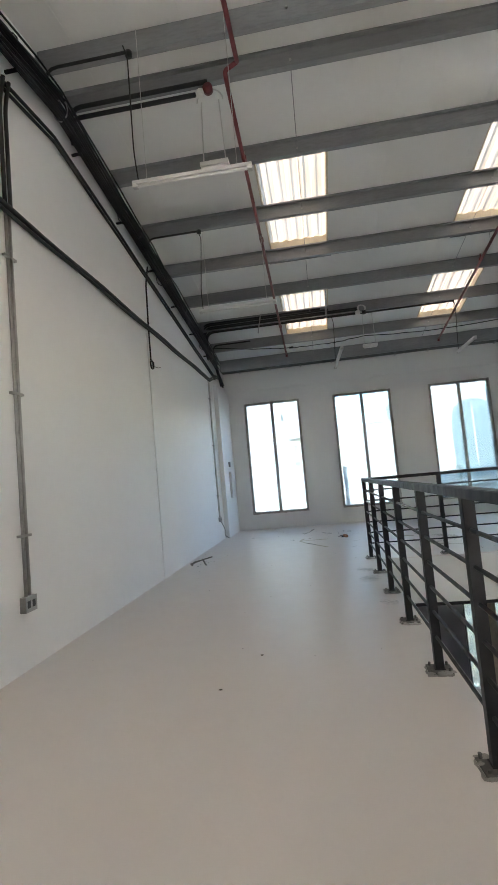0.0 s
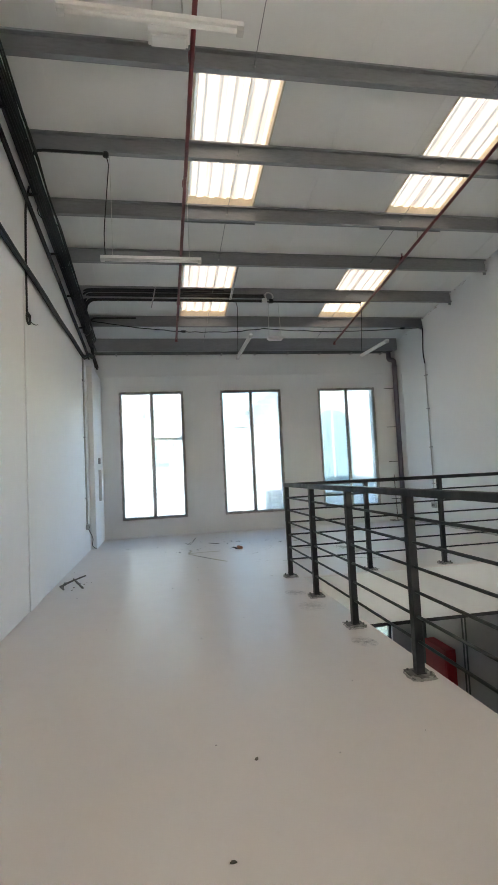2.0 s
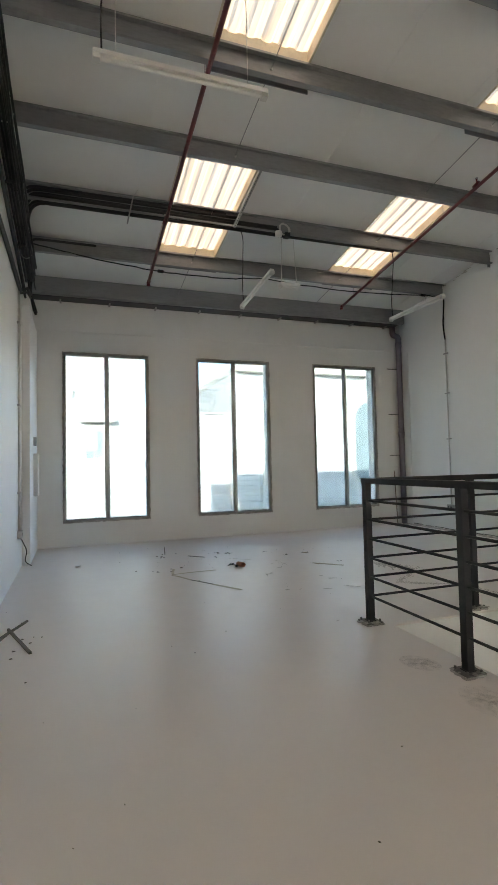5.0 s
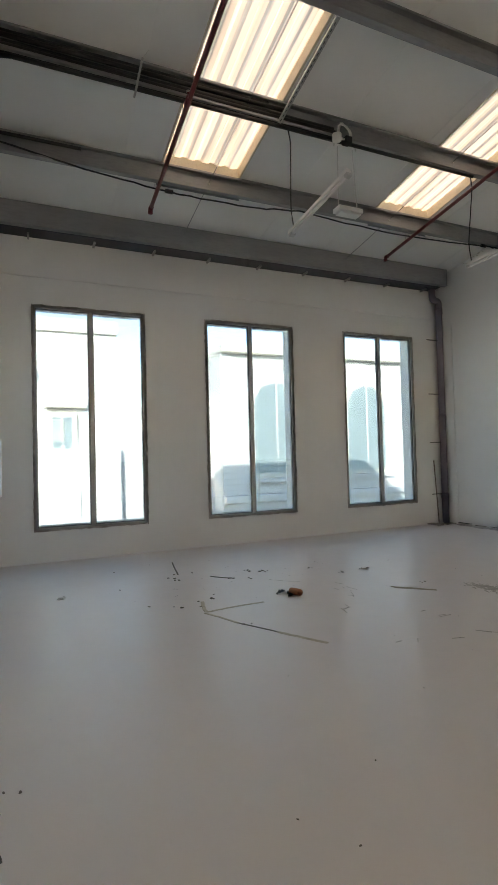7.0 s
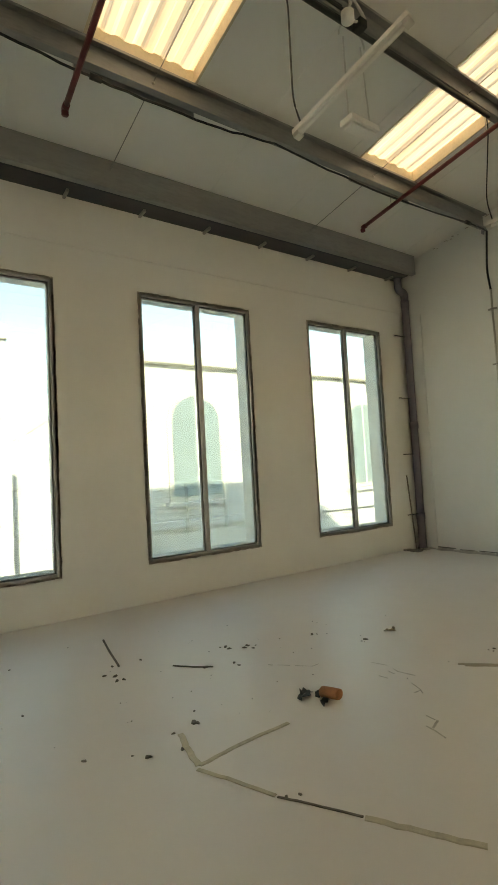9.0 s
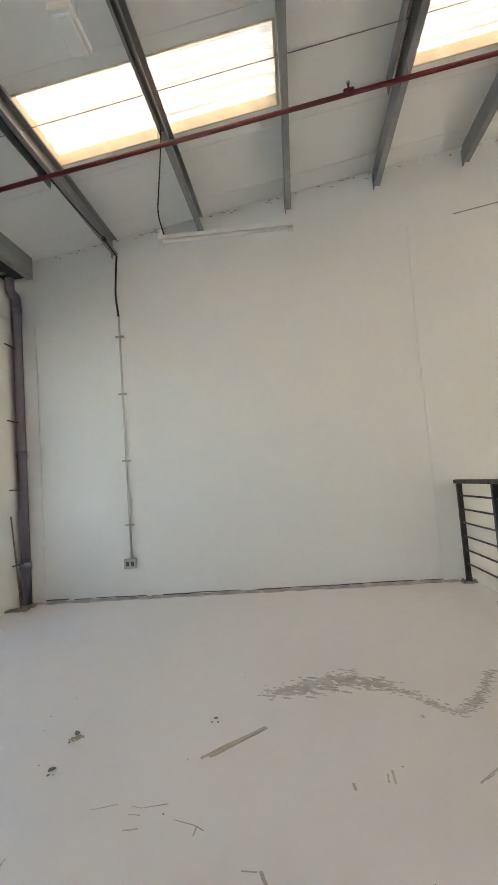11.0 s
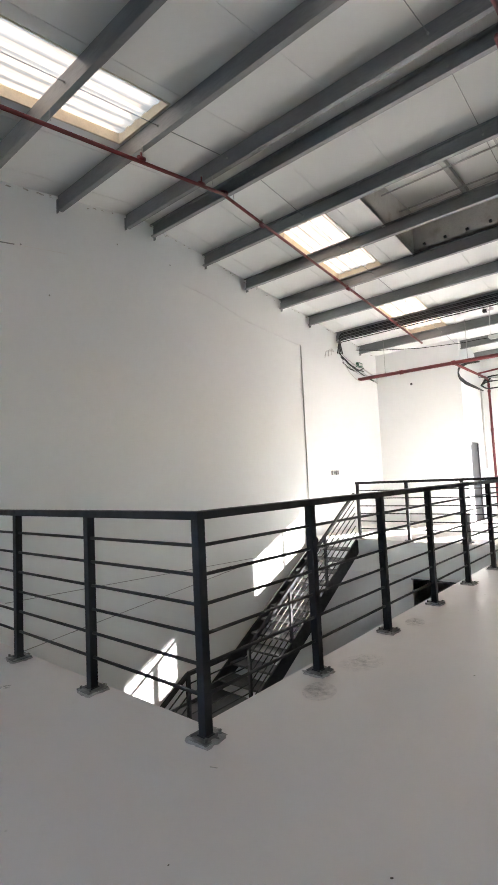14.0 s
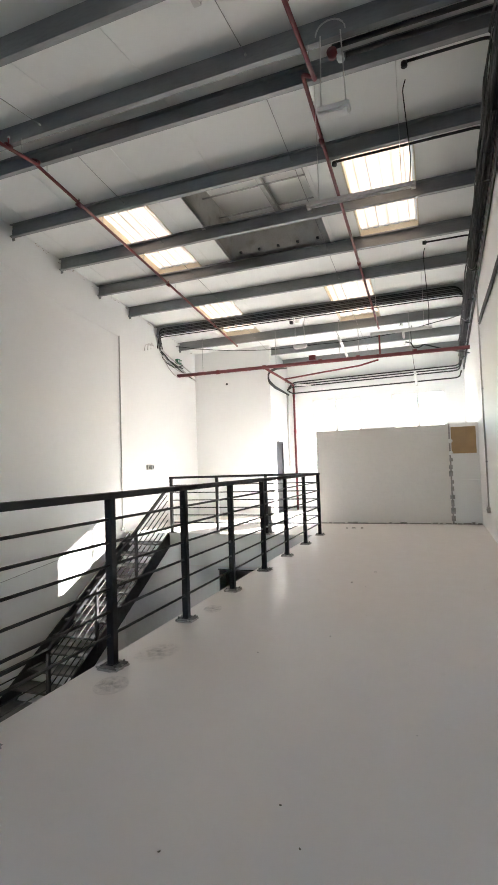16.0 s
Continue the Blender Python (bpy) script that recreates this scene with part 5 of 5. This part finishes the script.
for k, (x, y, sz) in enumerate([(-0.392, 10.28, 1.1), (-0.357, 10.151, 1.3), (-0.317, 10.143, 1.2), (-0.845, 10.821, 0.7), (-0.901, 10.05, 0.9), (-0.769, 9.404, 0.9), (-0.181, 9.497, 0.7), (-0.228, 9.373, 1.1), (-0.589, 9.306, 0.6), (-0.394, 9.211, 0.9), (0.451, 10.21, 1.0), (0.443, 10.151, 1.2), (0.409, 10.216, 0.8), (0.533, 10.092, 1.3), (0.575, 10.107, 1.0), (0.573, 10.045, 0.9), (0.616, 10.08, 0.8), (0.33, 9.91, 1.0), (0.331, 9.854, 0.9), (1.046, 9.972, 0.9), (1.657, 8.974, 0.6), (1.206, 9.634, 0.6), (-0.474, 9.611, 0.5), (-0.108, 10.385, 0.9), (-0.364, 9.36, 0.8), (-0.243, 8.662, 0.9), (-0.192, 8.641, 0.8)]):
    chip(x, y, sz, k)
for k, (x, y, sz) in enumerate([(1.06, 9.991, 1.4), (1.084, 9.959, 1.2), (1.267, 10.215, 0.7), (1.288, 10.081, 0.6), (1.286, 9.719, 0.6), (1.209, 9.612, 0.6), (0.859, 9.767, 0.6), (0.822, 10.07, 0.8), (1.656, 8.942, 0.9), (2.33, 9.208, 0.5), (0.358, 9.495, 0.6), (0.933, 9.036, 0.7)]):
    chip(x, y, sz * 0.62, k + 3)


def crumpled(x, y, size, mat, label, seed, name="paper_scrap"):
    """A small crumpled scrap: a folded sheet with raised ridges."""
    rnd = random.Random(seed)
    bm = bmesh.new()
    n = 6
    g = [[bm.verts.new((size * ((i / n - 0.5) + rnd.uniform(-0.06, 0.06)), size * 0.6 * ((j / n - 0.5) + rnd.uniform(-0.06, 0.06)), 0.001 + size * 0.28 * abs(math.sin(2.1 * i + 0.8 * j)) * rnd.uniform(0.2, 1.0) * (1 - abs(2 * j / n - 1) * 0.7))) for j in range(n + 1)] for i in range(n + 1)]
    for i in range(n):
        for j in range(n):
            bm.faces.new((g[i][j], g[i + 1][j], g[i + 1][j + 1], g[i][j + 1]))
    bmesh.ops.solidify(bm, geom=bm.faces[:], thickness=0.0008)
    return thing(name, bm, mat, label, "debris", at=pose(x, y, 0.0, 0, 0, seed * 40))


crumpled(-1.411, 10.0, 0.11, M_BOARD, "crumpled scrap of pale paper on the floor", 2)
crumpled(1.492, 9.656, 0.06, M_BOARD, "crumpled scrap of pale paper on the floor", 5)
crumpled(1.524, 9.649, 0.07, M_CARD, "crumpled scrap of beige card on the floor", 8)


def strip(points, w, h, mat, label, name="wood_strip", category="offcut", seed=0):
    rnd = random.Random(seed)
    pts = []
    for a, b in zip(points, points[1:]):
        a, b = Vector((*a, 0)), Vector((*b, 0))
        pts += [a.lerp(b, k / 5) + Vector((rnd.uniform(-1, 1), rnd.uniform(-1, 1), 0)) * w * 0.12 for k in range(5)]
    pts.append(Vector((*points[-1], 0)))
    pts = [p + Vector((0, 0, h / 2 + 0.0008)) for p in pts]
    return thing(name, sweep(pts, [(-w / 2, -h / 2), (w / 2, -h / 2), (w * 0.4, h / 2), (-w * 0.4, h / 2)]), mat, label, category, "floor offcuts")


strip([(-0.339, 9.333), (-0.375, 9.2), (-0.398, 9.051)], 0.030, 0.003, M_STRIP, "pale beige strip lying bent on the floor", seed=1)
strip([(-0.395, 9.05), (-0.174, 9.079), (0.109, 9.085)], 0.024, 0.003, M_STRIP, "pale beige strip lying on the floor", seed=2)
strip([(-0.414, 9.032), (-0.355, 8.905), (-0.268, 8.693)], 0.022, 0.003, M_STRIP, "pale beige strip lying bent on the floor", seed=3)
strip([(-0.267, 8.684), (-0.198, 8.574), (-0.104, 8.41)], 0.010, 0.004, M_DUSTY, "crushed dusty middle of the beige strip", seed=4)
strip([(-0.103, 8.402), (-0.012, 8.249), (0.094, 8.076)], 0.030, 0.003, M_STRIP, "pale beige strip lying on the floor", seed=5)
strip([(1.325, 8.93), (1.45, 8.81), (1.58, 8.688)], 0.028, 0.005, M_CARD, "flat beige splinter lying on the floor", seed=6)
strip([(-0.171, 10.97), (-0.22, 10.671), (-0.266, 10.368)], 0.012, 0.010, M_DUSTY, "dusty dark splinter on the floor", seed=7)
strip([(0.009, 10.134), (0.101, 10.019), (0.192, 9.943)], 0.012, 0.006, M_DUSTY, "dusty dark splinter on the floor", seed=8)
strip([(1.31, 8.965), (1.41, 8.872), (1.50, 8.775)], 0.010, 0.006, M_CARD, "thin beige batten on the floor", seed=9)
# scratches in the floor coating
strip([(0.965, 9.333), (0.997, 9.237)], 0.0036, 0.0012, M_GRIT, "shallow scratch worn into the floor coating", "floor_scratch", "floor wear", seed=83)
strip([(0.984, 9.176), (0.971, 9.135), (0.995, 9.033)], 0.0042, 0.0012, M_GRIT, "shallow scratch worn into the floor coating", "floor_scratch", "floor wear", seed=85)
strip([(0.935, 9.173), (0.929, 9.125)], 0.0036, 0.0012, M_GRIT, "shallow scratch worn into the floor coating", "floor_scratch", "floor wear", seed=66)
strip([(0.845, 9.166), (0.854, 9.111)], 0.0060, 0.0012, M_GRIT, "shallow scratch worn into the floor coating", "floor_scratch", "floor wear", seed=68)
strip([(0.9, 8.986), (0.869, 8.902), (0.841, 8.865)], 0.0048, 0.0012, M_GRIT, "shallow scratch worn into the floor coating", "floor_scratch", "floor wear", seed=70)
strip([(0.814, 8.898), (0.864, 8.893)], 0.0060, 0.0012, M_GRIT, "shallow scratch worn into the floor coating", "floor_scratch", "floor wear", seed=86)
strip([(0.512, 9.693), (0.565, 9.632)], 0.0042, 0.0012, M_GRIT, "shallow scratch worn into the floor coating", "floor_scratch", "floor wear", seed=51)
strip([(0.585, 9.608), (0.659, 9.53), (0.712, 9.533)], 0.0054, 0.0012, M_GRIT, "shallow scratch worn into the floor coating", "floor_scratch", "floor wear", seed=53)
strip([(0.471, 9.736), (0.487, 9.711)], 0.0120, 0.0012, M_GRIT, "shallow scratch worn into the floor coating", "floor_scratch", "floor wear", seed=70)
strip([(0.653, 8.707), (0.649, 8.656)], 0.0060, 0.0012, M_GRIT, "shallow scratch worn into the floor coating", "floor_scratch", "floor wear", seed=72)
strip([(0.652, 8.645), (0.577, 8.617)], 0.0120, 0.0012, M_GRIT, "shallow scratch worn into the floor coating", "floor_scratch", "floor wear", seed=74)
strip([(0.571, 8.648), (0.566, 8.6), (0.547, 8.529)], 0.0084, 0.0012, M_GRIT, "shallow scratch worn into the floor coating", "floor_scratch", "floor wear", seed=76)
for k, (a, b) in enumerate((((-2.00, 7.32), (-1.81, 7.80)), ((-1.93, 7.62), (-1.73, 7.02)), ((-2.00, 7.42), (-1.97, 7.12)), ((-1.93, 7.50), (-2.01, 7.20)), ((-2.02, 7.22), (-1.94, 7.02)))):
    strip([a, b], 0.014 + 0.006 * (k % 2), 0.016, M_DUSTY, "thin dusty stick on the floor by the wall", "stick", "offcut", seed=20 + k)
SCUFFS = [((1.087, 7.823), (1.208, 7.697), 0.008), ((0.925, 7.761), (0.839, 7.782), 0.010), ((1.189, 8.139), (1.092, 8.142), 0.010), ((1.165, 8.163), (1.101, 8.168), 0.007), ((1.102, 8.306), (1.055, 8.301), 0.012), ((0.647, 7.882), (0.604, 7.829), 0.006), ((0.530, 7.895), (0.480, 7.892), 0.010), ((0.489, 6.857), (0.456, 6.842), 0.008), ((2.448, 7.119), (2.389, 7.096), 0.018), ((1.110, 7.789), (1.151, 7.743), 0.006), ((1.661, 7.908), (1.631, 7.904), 0.014)]
for k, (a, b, w) in enumerate(SCUFFS):
    strip([a, b], w, 0.0012, M_GRIT, "short scuff rubbed into the floor coating", "floor_scratch", "floor wear", seed=120 + k)
# orange roll with torn black tape
roll = base("tape_roll", "small orange clay-coloured roll with torn black tape on the floor", "debris")
bm = bmesh.new()
prof = [(0.023, -0.042), (0.028, -0.042), (0.029, 0.0), (0.028, 0.042), (0.023, 0.042)]
rings = []
for k in range(16):
    a = 2 * math.pi * k / 16
    rings.append([bm.verts.new((0.437 + r * math.cos(a) - 0.45 * w, 9.135 + w, 0.0315 + r * math.sin(a))) for r, w in prof])
for k in range(16):
    p, q = rings[k], rings[(k + 1) % 16]
    for j in range(5):
        bm.faces.new((p[j], p[(j + 1) % 5], q[(j + 1) % 5], q[j]))
bmesh.ops.recalc_face_normals(bm, faces=bm.faces)
part("core", bm, M_BRICK, roll, smooth=True)
rnd = random.Random(31)
for (x, y, lx, ly) in ((0.36, 9.25, 0.11, 0.09), (0.41, 9.205, 0.05, 0.06), (0.385, 9.125, 0.07, 0.055)):
    bm = bmesh.new()
    g = [[bm.verts.new((x + lx * (i / 6 - 0.5) + rnd.uniform(-0.008, 0.008), y + ly * (0.35 + rnd.random() * 0.65) * (j / 3 - 0.5) + 0.4 * lx * (i / 6 - 0.5) + rnd.uniform(-0.01, 0.01), max(0.001, 0.005 + 0.035 * rnd.random() * math.sin(math.pi * i / 6)))) for j in range(4)] for i in range(7)]
    for i in range(6):
        for j in range(3):
            bm.faces.new((g[i][j], g[i + 1][j], g[i + 1][j + 1], g[i][j + 1]))
    part("torn_tape", bm, M_CONDUIT, roll, "crumpled black tape")

# scraped patch where the coating has worn off: many thin flakes
bm = bmesh.new()
rnd = random.Random(41)
trail = [(1.99, 8.66), (2.06, 8.45), (2.15, 8.25), (2.06, 8.05), (1.90, 7.90), (1.66, 7.72), (1.78, 7.62), (1.88, 7.54), (2.05, 7.45), (2.19, 7.38), (2.20, 6.98)]
widths = [0.10, 0.14, 0.10, 0.06, 0.05, 0.05, 0.045, 0.04, 0.035, 0.03, 0.02]
for (a, b), w in zip(zip(trail, trail[1:]), widths):
    for k in range(int(1900 * w)):
        u = rnd.random()
        x = a[0] + (b[0] - a[0]) * u + rnd.gauss(0, w * 0.45)
        y = a[1] + (b[1] - a[1]) * u + rnd.gauss(0, w * 0.45)
        r, ang, z = rnd.choice((0.004, 0.007, 0.012, 0.022 if w > 0.08 else 0.009)), rnd.uniform(0, 6.28), rnd.uniform(0.0007, 0.0016)
        vs = []
        for i in range(5):
            t = ang + i * 1.2566
            q = r * rnd.uniform(0.4, 1)
            px, py = q * 2.0 * math.cos(t), q * 0.7 * math.sin(t)
            vs.append(bm.verts.new((x + px * 0.5 - py, y + px + py * 0.5, z)))
        bm.faces.new(vs)
thing("scraped_patch", bm, M_GRIT, "scraped patch of bare screed winding across the floor", "floor wear", kind="stuff")
# brownish spills by the railing posts: thin dried films with ragged, fading rims
for cx, cy, rx, ry, turn in ((0.52, 5.93, 0.10, 0.13, 20), (0.53, 5.40, 0.13, 0.20, -10), (0.60, 4.35, 0.08, 0.12, 15)):
    bm = bmesh.new()
    bmesh.ops.create_circle(bm, cap_ends=True, segments=28, radius=1.0)
    bmesh.ops.scale(bm, vec=(rx, ry, 1), verts=bm.verts)
    bmesh.ops.translate(bm, vec=(0, 0, 0.0015), verts=bm.verts)
    ob = thing("floor_stain", bm, M_SPILL, "dull brownish dried spill on the floor beside the railing", "floor wear", "dried spills on the floor")
    ob.matrix_basis = pose(cx, cy, 0, 0, 0, turn)

# ---------------------------------------------------------------- outdoors
bm = bmesh.new()
R = 600.0
ring0 = [bm.verts.new((x, y, -4.1)) for x, y in ((-R, -R), (R, -R), (R, R), (-R, R))]
bm.faces.new(ring0)
thing("ground", bm, M_BOUNCEGROUND, "ground round the buildings, kept pale to bounce sunlight indoors", "ground", kind="structure")


def facade_window(parent, xc, w, z0, z1, y, arched, frame_mat=M_TRIM):
    """A tinted window, its pane coloured with reflected sky, round-headed if arched, in a raised surround on a facade
    that faces -y.
    """
    def outline(g):
        a, b = xc - w / 2 - g, xc + w / 2 + g
        pts = [(b, z0 - g), (b, z1 - (w / 2 if arched else -g))]
        if arched:
            pts += [(xc + (w / 2 + g) * math.cos(t), z1 - w / 2 + (w / 2 + g) * math.sin(t)) for t in np.linspace(0.15, math.pi - 0.15, 12)]
        pts += [(a, z1 - (w / 2 if arched else -g)), (a, z0 - g)]
        return pts
    def plate(g, y0, y1):
        bm = bmesh.new()
        f = [bm.verts.new((x, y0, z)) for x, z in outline(g)]
        b = [bm.verts.new((x, y1, z)) for x, z in outline(g)]
        bm.faces.new(f)
        bm.faces.new(b[::-1])
        for i in range(len(f)):
            bm.faces.new((f[i], b[i], b[(i + 1) % len(f)], f[(i + 1) % len(f)]))
        bmesh.ops.recalc_face_normals(bm, faces=bm.faces)
        return bm
    win = part("window", plate(0.16, y - 0.08, y - 0.001), frame_mat, parent)
    part("pane", plate(0.0, y - 0.09, y - 0.081), M_FACEGLASS, win, "tinted glass, coloured with the sky it reflects")
    part("mullion", box(xc - 0.03, xc + 0.03, y - 0.12, y - 0.091, z0, z1 - 0.02), M_FACADE, win)
    part("sill", box(xc - w / 2 - 0.3, xc + w / 2 + 0.3, y - 0.28, y - 0.001, z0 - 0.30, z0 - 0.165), M_FACADE, win)


b1 = base("apartment_building", "pale rendered building with arched tinted windows and a cornice", "building")
part("wall", box(4.55, 34.0, 22.0, 32.0, -4.1, 4.9), M_FACADE, b1)
part("cornice", box(4.52, 34.2, 21.7, 32.2, 4.9, 5.2, bevel=0.08), M_TRIM, b1)
part("ledge", box(4.55, 34.0, 21.75, 21.999, -0.45, -0.2, bevel=0.04), M_FACADE, b1)
for k in range(6):
    facade_window(b1, 6.7 + 4.05 * k, 1.8, 0.55, 3.9, 22.0, True)
b2 = base("apartment_building", "pale rendered building with a deep cream cornice and small windows", "building")
part("wall", box(-22.0, 1.1, 23.0, 33.0, -4.1, 5.5), M_FACADE, b2)
part("cornice", box(-22.2, 1.12, 22.88, 33.2, 5.5, 5.95, bevel=0.05), M_TRIM, b2)
part("parapet", box(-22.0, 1.09, 22.55, 22.985, -4.1, 1.59), M_FACADE, b2)
for k in range(5):
    part("panel", box(-1.9 - 2.2 * k, -0.2 - 2.2 * k, 22.48, 22.549, -0.7, 0.5, bevel=0.03), M_FACADE, b2)
for k in range(4):
    facade_window(b2, -0.73 - 3.6 * k, 0.62, 1.07, 2.66, 22.99, False)
    part("hood", box(-1.25 - 3.6 * k, 0.05 - 3.6 * k, 22.72, 22.985, 2.95, 3.15, bevel=0.03), M_TRIM, b2)
    part("wall_lamp", box(-1.6 - 3.6 * k, -1.5 - 3.6 * k, 22.8, 22.99, 3.9, 4.2, bevel=0.02), M_TRIM, b2)
b3 = base("garden_wall", "low white boundary wall between the two buildings", "wall")
bm = bmesh.new()
ring = [(1.101, -4.1), (4.54, -4.1), (4.54, 3.3), (2.4, 3.3), (1.3, 2.5), (1.101, 2.5)]
a = [bm.verts.new((x, 22.9, z)) for x, z in ring]
b = [bm.verts.new((x, 23.2, z)) for x, z in ring]
bm.faces.new(a[::-1])
bm.faces.new(b)
for i in range(6):
    bm.faces.new((a[i], a[(i + 1) % 6], b[(i + 1) % 6], b[i]))
bmesh.ops.recalc_face_normals(bm, faces=bm.faces)
part("wall", bm, M_FACADE, b3)
part("coping", sweep([(1.25, 23.05, 2.54), (2.4, 23.05, 3.345), (4.54, 23.05, 3.345)], [(-0.2, -0.04), (0.2, -0.04), (0.2, 0.04), (-0.2, 0.04)]), M_FACADE, b3)
b4 = base("warehouse", "pale rendered warehouse across the yard to the south", "building")
part("wall", box(-40.0, 40.0, -46.0, -34.0, -4.1, 1.5), M_FACADE, b4)
part("roof", box(-40.4, 40.4, -46.4, -33.6, 1.5, 1.9), M_TRIM, b4)
